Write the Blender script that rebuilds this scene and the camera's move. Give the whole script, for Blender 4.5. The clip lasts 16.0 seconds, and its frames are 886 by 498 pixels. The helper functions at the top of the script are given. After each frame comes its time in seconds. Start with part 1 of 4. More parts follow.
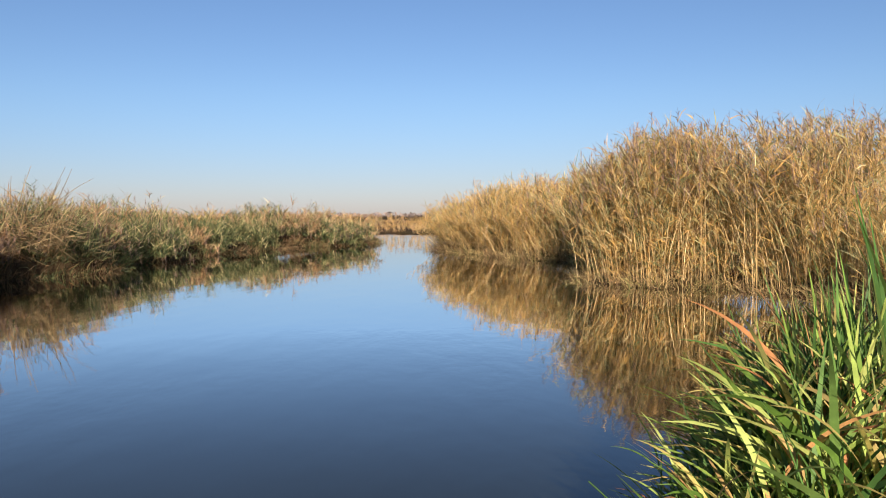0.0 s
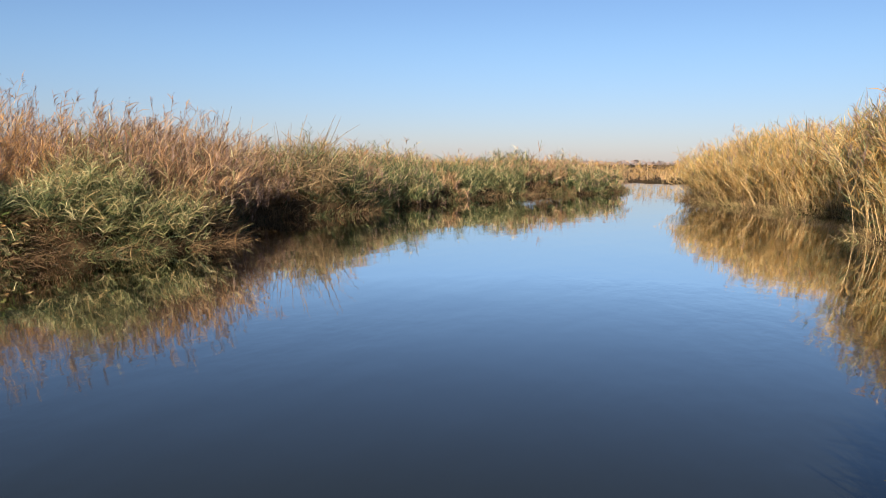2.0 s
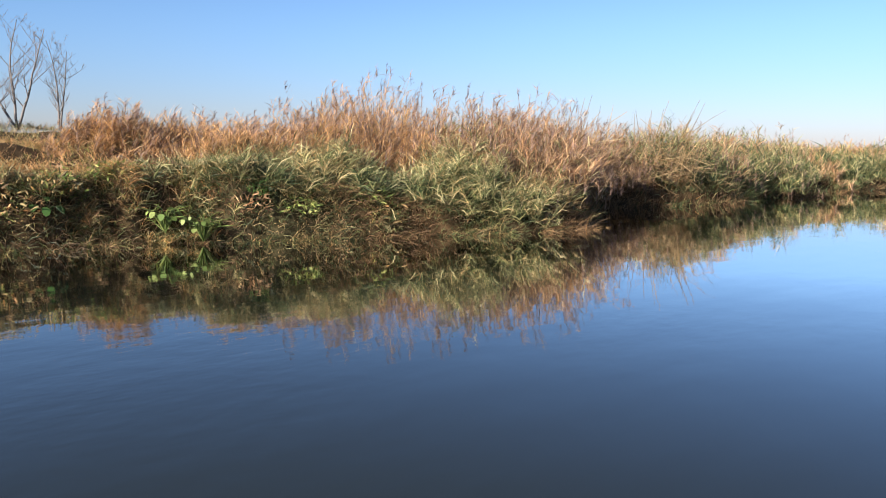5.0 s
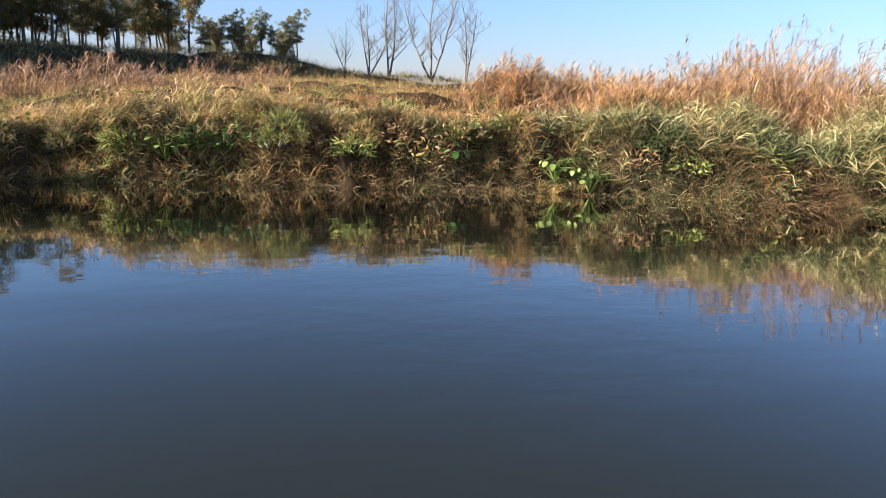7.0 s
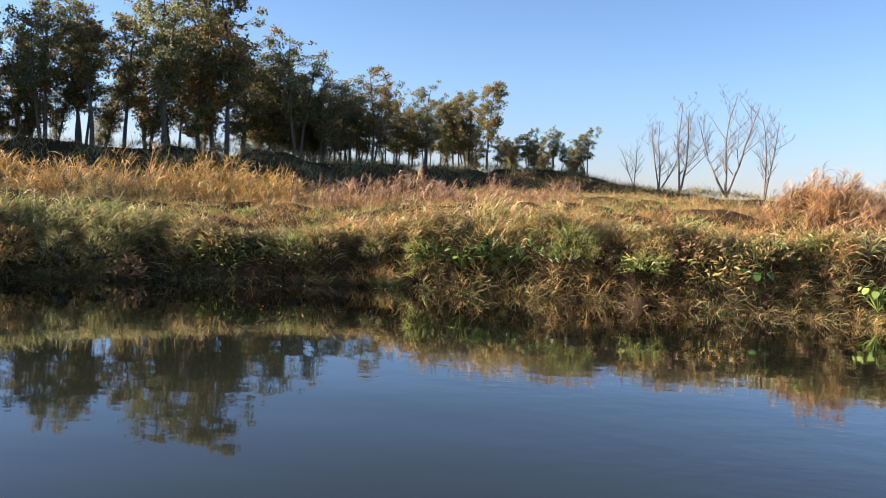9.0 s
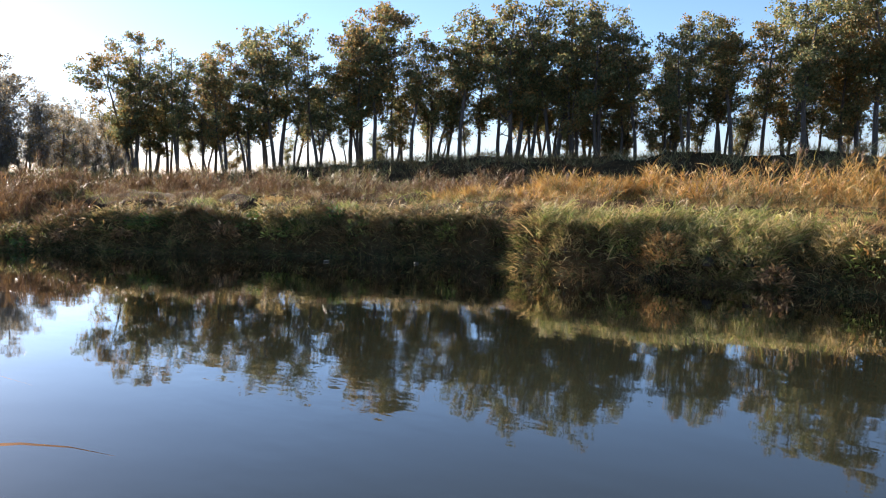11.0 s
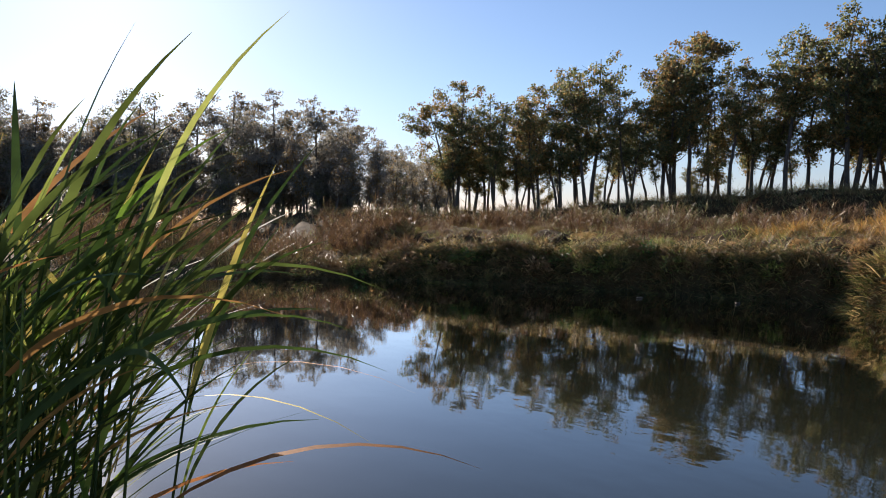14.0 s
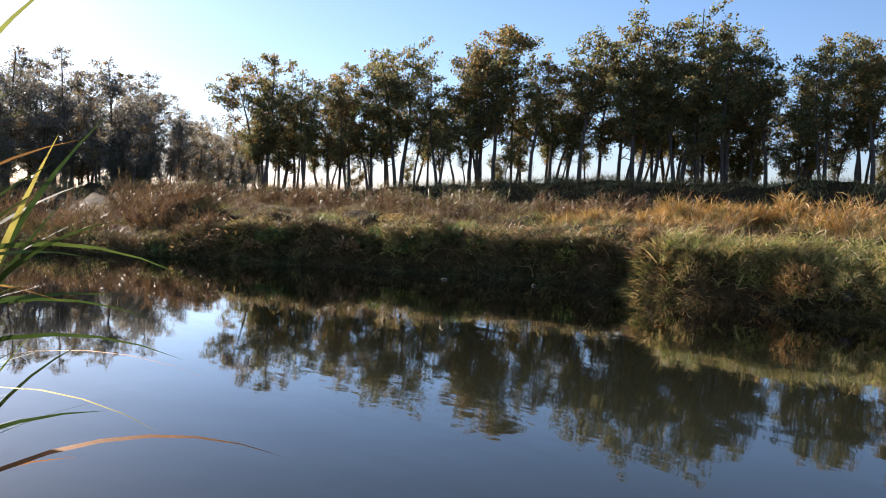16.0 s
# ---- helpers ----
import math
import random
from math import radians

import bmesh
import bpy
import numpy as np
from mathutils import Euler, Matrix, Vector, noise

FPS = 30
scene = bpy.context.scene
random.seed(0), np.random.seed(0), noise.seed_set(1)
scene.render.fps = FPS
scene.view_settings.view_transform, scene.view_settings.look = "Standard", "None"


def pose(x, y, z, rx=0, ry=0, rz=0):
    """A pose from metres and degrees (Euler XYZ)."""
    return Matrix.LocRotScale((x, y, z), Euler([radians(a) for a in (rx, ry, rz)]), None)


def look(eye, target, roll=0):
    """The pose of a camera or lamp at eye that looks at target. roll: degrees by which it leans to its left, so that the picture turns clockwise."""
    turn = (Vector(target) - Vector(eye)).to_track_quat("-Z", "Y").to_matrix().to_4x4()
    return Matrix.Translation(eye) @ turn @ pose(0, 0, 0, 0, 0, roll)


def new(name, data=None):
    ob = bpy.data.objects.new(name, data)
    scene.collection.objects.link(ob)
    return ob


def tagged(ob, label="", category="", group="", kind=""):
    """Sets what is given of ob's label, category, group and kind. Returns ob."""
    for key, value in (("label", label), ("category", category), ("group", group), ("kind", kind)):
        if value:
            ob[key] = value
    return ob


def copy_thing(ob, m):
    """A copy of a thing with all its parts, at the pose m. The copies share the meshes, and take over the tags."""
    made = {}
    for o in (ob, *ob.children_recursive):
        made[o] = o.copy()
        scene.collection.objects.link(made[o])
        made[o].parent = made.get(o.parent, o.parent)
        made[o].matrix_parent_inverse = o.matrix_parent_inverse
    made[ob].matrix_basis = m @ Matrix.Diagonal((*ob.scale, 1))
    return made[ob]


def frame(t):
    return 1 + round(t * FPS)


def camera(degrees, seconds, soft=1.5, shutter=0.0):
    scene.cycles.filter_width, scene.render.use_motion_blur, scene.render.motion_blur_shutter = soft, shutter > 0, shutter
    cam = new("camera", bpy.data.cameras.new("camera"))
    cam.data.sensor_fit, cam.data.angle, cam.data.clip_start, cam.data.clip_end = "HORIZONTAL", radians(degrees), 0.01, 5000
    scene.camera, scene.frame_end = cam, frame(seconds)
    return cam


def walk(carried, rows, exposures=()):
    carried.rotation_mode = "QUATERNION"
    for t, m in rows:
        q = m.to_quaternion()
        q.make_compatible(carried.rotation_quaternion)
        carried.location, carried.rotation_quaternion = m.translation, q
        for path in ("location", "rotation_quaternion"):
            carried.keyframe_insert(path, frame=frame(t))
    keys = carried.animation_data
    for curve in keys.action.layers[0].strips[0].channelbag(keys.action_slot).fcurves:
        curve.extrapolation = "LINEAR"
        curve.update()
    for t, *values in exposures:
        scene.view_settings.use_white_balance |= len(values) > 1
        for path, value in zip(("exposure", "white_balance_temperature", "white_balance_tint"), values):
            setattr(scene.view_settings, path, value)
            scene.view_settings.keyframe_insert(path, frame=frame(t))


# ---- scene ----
cam = camera(59.05, 16.0, soft=1.0)
EYE = 1.7
# seconds, x, y, z, yaw, pitch, roll
PATH = [
    (0, -0.021, 0.269, 0.002, 0.00, -2.51, -0.26),
    (0.5, -0.032, 0.257, -0.001, 3.03, -2.89, -0.09),
    (1, -0.046, 0.269, -0.012, 8.55, -3.90, 0.10),
    (1.5, -0.074, 0.270, -0.022, 14.05, -5.23, 0.14),
    (2, -0.143, 0.285, -0.025, 17.65, -6.36, 0.42),
    (2.5, -0.193, 0.273, -0.032, 20.86, -7.60, 0.58),
    (3, -0.191, 0.284, -0.016, 22.84, -8.26, 0.72),
    (3.2, -0.209, 0.299, -0.010, 21.72, -7.99, 0.86),
    (5.3, 0.075, 0.397, 0.024, 48.71, -8.04, 1.33),
    (5.5, 0.036, 0.417, -0.019, 51.86, -8.67, 2.09),
    (6, -0.027, 0.412, -0.024, 60.15, -11.04, 2.28),
    (6.5, -0.012, 0.314, -0.022, 65.63, -11.79, 2.14),
    (7, -0.053, 0.213, -0.016, 70.63, -11.20, 2.11),
    (7.5, -0.100, 0.135, -0.008, 75.91, -9.28, 2.26),
    (8, -0.099, 0.100, 0.014, 78.82, -6.89, 2.43),
    (8.5, -0.090, 0.098, 0.026, 84.01, -4.62, 3.33),
    (9, -0.177, 0.112, 0.024, 91.42, -3.84, 2.50),
    (9.5, -0.174, 0.086, 0.027, 101.04, -4.28, 1.50),
    (10, -0.177, 0.023, 0.024, 112.80, -4.80, 1.14),
    (10.2, -0.164, -0.016, 0.039, 117.63, -5.05, 1.00),
    (12.3, -0.016, -0.317, 0.011, 153.55, -2.24, 0.38),
    (12.5, -0.016, -0.315, 0.009, 154.65, -2.20, 0.33),
    (13, 0.001, -0.250, 0.009, 156.35, -2.13, 0.51),
    (13.5, -0.003, -0.255, 0.004, 157.25, -2.03, 0.43),
    (14, -0.009, -0.274, -0.000, 157.61, -1.93, 0.21),
    (14.5, -0.002, -0.246, 0.013, 156.48, -1.94, 0.32),
    (15, -0.015, -0.253, 0.016, 153.38, -2.30, 0.98),
    (15.5, -0.030, -0.293, 0.009, 149.17, -2.76, 1.84),
    (16, -0.019, -0.277, 0.011, 143.69, -3.13, 2.12),
]


def aim(x, y, z, yaw, pitch, roll):
    m = Matrix.Translation((x, y, EYE + z)) @ pose(0, 0, 0, 0, 0, yaw) @ pose(0, 0, 0, 90 + pitch)
    return m @ pose(0, 0, 0, 0, 0, roll)


EXPOSURES = [(0, 0.93, 6250, 17), (3.0, 1.1, 6200, 18), (5.5, 1.53, 5800, 17), (7.0, 1.75, 5980, 18), (8.0, 1.73, 6100, 18), (9.0, 1.86, 6300, 18), (10.2, 2.35, 6380, 17), (12.4, 1.02, 6450, 18), (13.5, 1.16, 6450, 18), (14.5, 1.18, 6450, 18), (15.5, 1.52, 6500, 18), (16.0, 1.62, 6500, 18)]
walk(cam, [(t, aim(*row)) for t, *row in PATH], EXPOSURES)

# ---- light ----
SUN_YAW, SUN_UP = 181.0, 21.5
world = bpy.data.worlds.new("sky")
scene.world = world
world.use_nodes = True
wn, wl = world.node_tree.nodes, world.node_tree.links
sky = wn.new("ShaderNodeTexSky")
sky.sky_type, sky.sun_disc = "NISHITA", False
sky.sun_elevation, sky.sun_rotation = radians(SUN_UP), radians(360 - SUN_YAW)
sky.altitude, sky.air_density, sky.dust_density, sky.ozone_density = 100, 1.0, 0.28, 4.3
# thin autumn haze that greys the sky towards the horizon, all round
coord, split, fade, haze = wn.new("ShaderNodeTexCoord"), wn.new("ShaderNodeSeparateXYZ"), wn.new("ShaderNodeMapRange"), wn.new("ShaderNodeMix")
fade.interpolation_type = "SMOOTHSTEP"
fade.inputs["From Min"].default_value, fade.inputs["From Max"].default_value = 0.0, 0.16
fade.inputs["To Min"].default_value, fade.inputs["To Max"].default_value = 1.0, 0.0
haze.data_type, haze.blend_type = "RGBA", "MULTIPLY"
haze.inputs["B"].default_value = (0.83, 0.77, 0.86, 1)
wl.new(coord.outputs["Generated"], split.inputs[0])
wl.new(split.outputs["Z"], fade.inputs["Value"])
wl.new(fade.outputs[0], haze.inputs["Factor"])
wl.new(sky.outputs[0], haze.inputs["A"])
wl.new(haze.outputs["Result"], wn["Background"].inputs[0])
wn["Background"].inputs[1].default_value = 0.056
sun_data = bpy.data.lights.new("sun", "SUN")
sun_data.energy, sun_data.angle, sun_data.color = 5.0, radians(0.6), (1.0, 0.9, 0.74)
sun = new("sun", sun_data)
to_sun = Vector((-math.sin(radians(SUN_YAW)) * math.cos(radians(SUN_UP)), math.cos(radians(SUN_YAW)) * math.cos(radians(SUN_UP)), math.sin(radians(SUN_UP))))
sun.matrix_world = look(to_sun * 80, (0, 0, 0))

rng = np.random.default_rng(7)


# ---- materials ----
def nodes_of(name):
    m = bpy.data.materials.new(name)
    m.use_nodes = True
    return m, m.node_tree.nodes, m.node_tree.links, m.node_tree.nodes["Principled BSDF"]


def ramp_of(n, stops):
    r = n.new("ShaderNodeValToRGB")
    while len(r.color_ramp.elements) < len(stops):
        r.color_ramp.elements.new(0.5)
    for e, (p, c) in zip(r.color_ramp.elements, stops):
        e.position, e.color = p, (*c, 1)
    return r


def leafy(name, stops, through_light=0.2, rough=0.55, grain=9.0, patchy=(0.62, 1.3)):
    """A thin leaf or stalk: its own tone by island, fine streaks, some light through it."""
    m, n, l, b = nodes_of(name)
    geo = n.new("ShaderNodeNewGeometry")
    tone = ramp_of(n, stops)
    info, both, wrap = n.new("ShaderNodeObjectInfo"), n.new("ShaderNodeMath"), n.new("ShaderNodeMath")
    wrap.operation = "FRACT"
    l.new(geo.outputs["Random Per Island"], both.inputs[0])
    l.new(info.outputs["Random"], both.inputs[1])
    l.new(both.outputs[0], wrap.inputs[0])
    l.new(wrap.outputs[0], tone.inputs[0])
    tex = n.new("ShaderNodeTexNoise")
    tex.inputs["Scale"].default_value, tex.inputs["Detail"].default_value = grain, 3
    co = n.new("ShaderNodeTexCoord")
    l.new(co.outputs["Object"], tex.inputs["Vector"])
    wear = n.new("ShaderNodeMapRange")
    wear.inputs["From Min"].default_value, wear.inputs["From Max"].default_value = 0.3, 0.7
    wear.inputs["To Min"].default_value, wear.inputs["To Max"].default_value = 0.72, 1.22
    l.new(tex.outputs["Fac"], wear.inputs["Value"])
    patch, part_of, blend = n.new("ShaderNodeTexNoise"), n.new("ShaderNodeMapRange"), n.new("ShaderNodeMath")
    patch.inputs["Scale"].default_value, patch.inputs["Detail"].default_value = 2.6, 3
    l.new(co.outputs["Object"], patch.inputs["Vector"])
    part_of.inputs["From Min"].default_value, part_of.inputs["From Max"].default_value = 0.35, 0.65
    part_of.inputs["To Min"].default_value, part_of.inputs["To Max"].default_value = patchy
    l.new(patch.outputs["Fac"], part_of.inputs["Value"])
    blend.operation = "MULTIPLY"
    l.new(wear.outputs[0], blend.inputs[0])
    l.new(part_of.outputs[0], blend.inputs[1])
    mul = n.new("ShaderNodeVectorMath")
    mul.operation = "SCALE"
    l.new(tone.outputs[0], mul.inputs[0])
    l.new(blend.outputs[0], mul.inputs["Scale"])
    l.new(mul.outputs[0], b.inputs["Base Color"])
    b.inputs["Roughness"].default_value = rough
    b.inputs["Specular IOR Level"].default_value = 0.25
    tr = n.new("ShaderNodeBsdfTranslucent")
    l.new(mul.outputs[0], tr.inputs["Color"])
    mix = n.new("ShaderNodeMixShader")
    mix.inputs[0].default_value = through_light
    l.new(b.outputs[0], mix.inputs[1])
    l.new(tr.outputs[0], mix.inputs[2])
    l.new(mix.outputs[0], n["Material Output"].inputs[0])
    return m


def bark(name, a, c):
    m, n, l, b = nodes_of(name)
    tex = n.new("ShaderNodeTexNoise")
    tex.inputs["Scale"].default_value, tex.inputs["Detail"].default_value = 6, 6
    co, mp = n.new("ShaderNodeTexCoord"), n.new("ShaderNodeMapping")
    mp.inputs["Scale"].default_value = (3, 3, 0.6)
    l.new(co.outputs["Object"], mp.inputs[0])
    l.new(mp.outputs[0], tex.inputs["Vector"])
    r = ramp_of(n, [(0.3, a), (0.7, c)])
    l.new(tex.outputs["Fac"], r.inputs[0])
    l.new(r.outputs[0], b.inputs["Base Color"])
    b.inputs["Roughness"].default_value = 0.9
    bump = n.new("ShaderNodeBump")
    bump.inputs["Strength"].default_value, bump.inputs["Distance"].default_value = 0.6, 0.03
    l.new(tex.outputs["Fac"], bump.inputs["Height"])
    l.new(bump.outputs[0], b.inputs["Normal"])
    return m


def soil():
    m, n, l, b = nodes_of("soil_and_litter")
    co = n.new("ShaderNodeTexCoord")
    big, fine = n.new("ShaderNodeTexNoise"), n.new("ShaderNodeTexNoise")
    big.inputs["Scale"].default_value, big.inputs["Detail"].default_value = 0.22, 4
    fine.inputs["Scale"].default_value, fine.inputs["Detail"].default_value = 5.0, 6
    for t in (big, fine):
        l.new(co.outputs["Object"], t.inputs["Vector"])
    a = ramp_of(n, [(0.35, (0.03, 0.023, 0.014)), (0.5, (0.075, 0.047, 0.021)), (0.62, (0.055, 0.042, 0.02)), (0.75, (0.035, 0.038, 0.015))])
    l.new(big.outputs["Fac"], a.inputs[0])
    s = n.new("ShaderNodeMapRange")
    s.inputs["From Min"].default_value, s.inputs["From Max"].default_value = 0.3, 0.7
    s.inputs["To Min"].default_value, s.inputs["To Max"].default_value = 0.5, 1.3
    l.new(fine.outputs["Fac"], s.inputs["Value"])
    mul = n.new("ShaderNodeVectorMath")
    mul.operation = "SCALE"
    l.new(a.outputs[0], mul.inputs[0])
    l.new(s.outputs[0], mul.inputs["Scale"])
    l.new(mul.outputs[0], b.inputs["Base Color"])
    b.inputs["Roughness"].default_value = 0.95
    b.inputs["Specular IOR Level"].default_value = 0.05
    bump = n.new("ShaderNodeBump")
    bump.inputs["Strength"].default_value, bump.inputs["Distance"].default_value = 0.8, 0.08
    l.new(fine.outputs["Fac"], bump.inputs["Height"])
    l.new(bump.outputs[0], b.inputs["Normal"])
    return m


def river():
    """Murky water: a dark body under a smooth, faintly rippled surface that mirrors more the flatter one looks at it."""
    m, n, l, b = nodes_of("still_river_water")
    b.inputs["Base Color"].default_value = (0.017, 0.019, 0.012, 1)
    b.inputs["Roughness"].default_value = 0.6
    b.inputs["Specular IOR Level"].default_value = 0.0
    co = n.new("ShaderNodeTexCoord")
    calm, calm_map = n.new("ShaderNodeTexNoise"), n.new("ShaderNodeMapRange")
    calm.inputs["Scale"].default_value, calm.inputs["Detail"].default_value = 0.16, 2
    l.new(co.outputs["Object"], calm.inputs["Vector"])
    calm_map.inputs["From Min"].default_value, calm_map.inputs["From Max"].default_value = 0.42, 0.68
    calm_map.inputs["To Min"].default_value, calm_map.inputs["To Max"].default_value = 0.25, 1.5
    l.new(calm.outputs["Fac"], calm_map.inputs["Value"])
    total = None
    for scale, stretch, amount, patchy in ((0.9, (1.0, 0.45, 1), 0.9, False), (4.5, (1.0, 0.6, 1), 0.26, True), (15.0, (1.0, 0.35, 1), 0.05, True)):
        mp, t, k = n.new("ShaderNodeMapping"), n.new("ShaderNodeTexNoise"), n.new("ShaderNodeMath")
        mp.inputs["Scale"].default_value, mp.inputs["Rotation"].default_value = stretch, (0, 0, 0.5)
        t.inputs["Scale"].default_value, t.inputs["Detail"].default_value = scale, 2
        l.new(co.outputs["Object"], mp.inputs[0])
        l.new(mp.outputs[0], t.inputs["Vector"])
        k.operation = "MULTIPLY"
        k.inputs[1].default_value = amount
        l.new(t.outputs["Fac"], k.inputs[0])
        if patchy:
            q = n.new("ShaderNodeMath")
            q.operation = "MULTIPLY"
            l.new(k.outputs[0], q.inputs[0])
            l.new(calm_map.outputs[0], q.inputs[1])
            k = q
        if total is None:
            total = k
        else:
            add = n.new("ShaderNodeMath")
            l.new(total.outputs[0], add.inputs[0])
            l.new(k.outputs[0], add.inputs[1])
            total = add
    bump = n.new("ShaderNodeBump")
    bump.inputs["Strength"].default_value, bump.inputs["Distance"].default_value = 0.35, 0.02
    l.new(total.outputs[0], bump.inputs["Height"])
    l.new(bump.outputs[0], b.inputs["Normal"])
    shine, edge, gain, mix = n.new("ShaderNodeBsdfGlossy"), n.new("ShaderNodeFresnel"), n.new("ShaderNodeMath"), n.new("ShaderNodeMixShader")
    shine.inputs["Roughness"].default_value = 0.03
    edge.inputs["IOR"].default_value = 1.34
    gain.operation, gain.use_clamp = "MULTIPLY", True
    gain.inputs[1].default_value = 3.55
    steep = n.new("ShaderNodeMath")
    steep.operation = "POWER"
    steep.inputs[1].default_value = 1.45
    l.new(bump.outputs[0], shine.inputs["Normal"])
    l.new(bump.outputs[0], edge.inputs["Normal"])
    l.new(edge.outputs[0], steep.inputs[0])
    l.new(steep.outputs[0], gain.inputs[0])
    l.new(gain.outputs[0], mix.inputs[0])
    l.new(b.outputs[0], mix.inputs[1])
    l.new(shine.outputs[0], mix.inputs[2])
    l.new(mix.outputs[0], n["Material Output"].inputs[0])
    return m


SOIL, WATER = soil(), river()
GOLD = leafy("golden_reed_leaf", [(0, (0.42, 0.23, 0.055)), (0.3, (0.56, 0.32, 0.085)), (0.6, (0.42, 0.27, 0.08)), (0.8, (0.22, 0.2, 0.055)), (1, (0.7, 0.47, 0.19))], 0.22, patchy=(0.5, 1.3))
STRAW = leafy("straw_stalk", [(0, (0.62, 0.4, 0.16)), (0.5, (0.5, 0.32, 0.13)), (1, (0.72, 0.51, 0.25))], 0.12)
OLIVE = leafy("olive_reed_leaf", [(0, (0.07, 0.085, 0.03)), (0.3, (0.16, 0.17, 0.06)), (0.65, (0.32, 0.29, 0.12)), (0.85, (0.46, 0.38, 0.17)), (1, (0.62, 0.5, 0.25))], 0.12)
GREEN = leafy("green_sedge_leaf", [(0, (0.05, 0.11, 0.02)), (0.5, (0.1, 0.19, 0.04)), (0.85, (0.2, 0.27, 0.06)), (1, (0.45, 0.4, 0.12))], 0.25, 0.58)
RUST = leafy("rusty_reed_leaf", [(0, (0.2, 0.09, 0.038)), (0.35, (0.33, 0.18, 0.08)), (0.7, (0.44, 0.265, 0.12)), (0.9, (0.56, 0.38, 0.19)), (1, (0.17, 0.1, 0.045))])
PLUME = leafy("reed_plume", [(0, (0.19, 0.11, 0.075)), (0.6, (0.34, 0.22, 0.15)), (1, (0.17, 0.115, 0.085))], 0.25)
ORANGE = leafy("dry_orange_grass", [(0, (0.5, 0.24, 0.08)), (0.5, (0.6, 0.34, 0.12)), (0.8, (0.46, 0.28, 0.1)), (1, (0.27, 0.2, 0.07))], 0.34)
BANK = leafy("bank_grass", [(0, (0.09, 0.085, 0.03)), (0.3, (0.24, 0.19, 0.07)), (0.55, (0.46, 0.31, 0.13)), (0.8, (0.62, 0.45, 0.2)), (1, (0.2, 0.24, 0.07))], 0.34)
HERB = leafy("green_herb", [(0, (0.09, 0.14, 0.028)), (0.5, (0.24, 0.29, 0.07)), (0.85, (0.42, 0.42, 0.11)), (1, (0.56, 0.48, 0.17))], 0.34)
CROWN = leafy("alder_leaf", [(0, (0.1, 0.125, 0.055)), (0.5, (0.17, 0.185, 0.08)), (0.85, (0.25, 0.23, 0.095)), (1, (0.38, 0.26, 0.1))], 0.46)
AUTUMN = leafy("browning_leaf", [(0, (0.17, 0.14, 0.06)), (0.5, (0.29, 0.185, 0.07)), (0.85, (0.4, 0.24, 0.08)), (1, (0.2, 0.18, 0.075))], 0.48)
# leaf tones paled and greyed to put haze over the far wood
HAZED = leafy("hazed_wood_leaf", [(0, (0.2, 0.2, 0.17)), (0.6, (0.27, 0.26, 0.22)), (1, (0.34, 0.3, 0.24))], 0.5)
# dull grey-brown with the haze of distance put into it
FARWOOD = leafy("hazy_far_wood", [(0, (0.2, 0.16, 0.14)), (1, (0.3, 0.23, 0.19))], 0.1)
# withered brown, also used to put shade and backlit sides into colour
WITHERED = leafy("withered_and_shaded_weed", [(0, (0.12, 0.07, 0.035)), (0.5, (0.2, 0.12, 0.05)), (1, (0.3, 0.19, 0.09))], 0.15)
LIME = leafy("broad_lime_leaf", [(0, (0.09, 0.14, 0.028)), (1, (0.22, 0.25, 0.065))], 0.25)
# dark green that also carries the shade low in bushes and banks
DEEP = leafy("shaded_green_reed_leaf", [(0, (0.03, 0.05, 0.015)), (0.5, (0.07, 0.09, 0.03)), (0.85, (0.15, 0.16, 0.055)), (1, (0.34, 0.27, 0.11))], 0.1)
DARKLEAF = leafy("broad_green_leaf", [(0, (0.05, 0.11, 0.02)), (1, (0.1, 0.18, 0.04))], 0.25)
MUD = bark("dark_bank_mud", (0.02, 0.016, 0.011), (0.05, 0.037, 0.024))
BARK = bark("dark_bark", (0.05, 0.042, 0.035), (0.13, 0.11, 0.09))
GREYWOOD = bark("bare_grey_wood", (0.1, 0.085, 0.07), (0.22, 0.19, 0.16))


# ---- mesh makers ----
def quads_mesh(name, verts, faces):
    """A mesh from arrays of corners and of quads."""
    me = bpy.data.meshes.new(name)
    verts, faces = np.asarray(verts, np.float32).reshape(-1, 3), np.asarray(faces, np.int32).reshape(-1, 4)
    me.vertices.add(len(verts))
    me.vertices.foreach_set("co", verts.ravel())
    me.loops.add(faces.size)
    me.loops.foreach_set("vertex_index", faces.ravel())
    me.polygons.add(len(faces))
    me.polygons.foreach_set("loop_start", np.arange(0, faces.size, 4, dtype=np.int32))
    me.update(calc_edges=True)
    return me


def join_quads(pieces):
    verts, faces, base = [], [], 0
    for v, f in pieces:
        verts.append(v.reshape(-1, 3))
        faces.append(f + base)
        base += verts[-1].shape[0]
    return np.concatenate(verts), np.concatenate(faces)


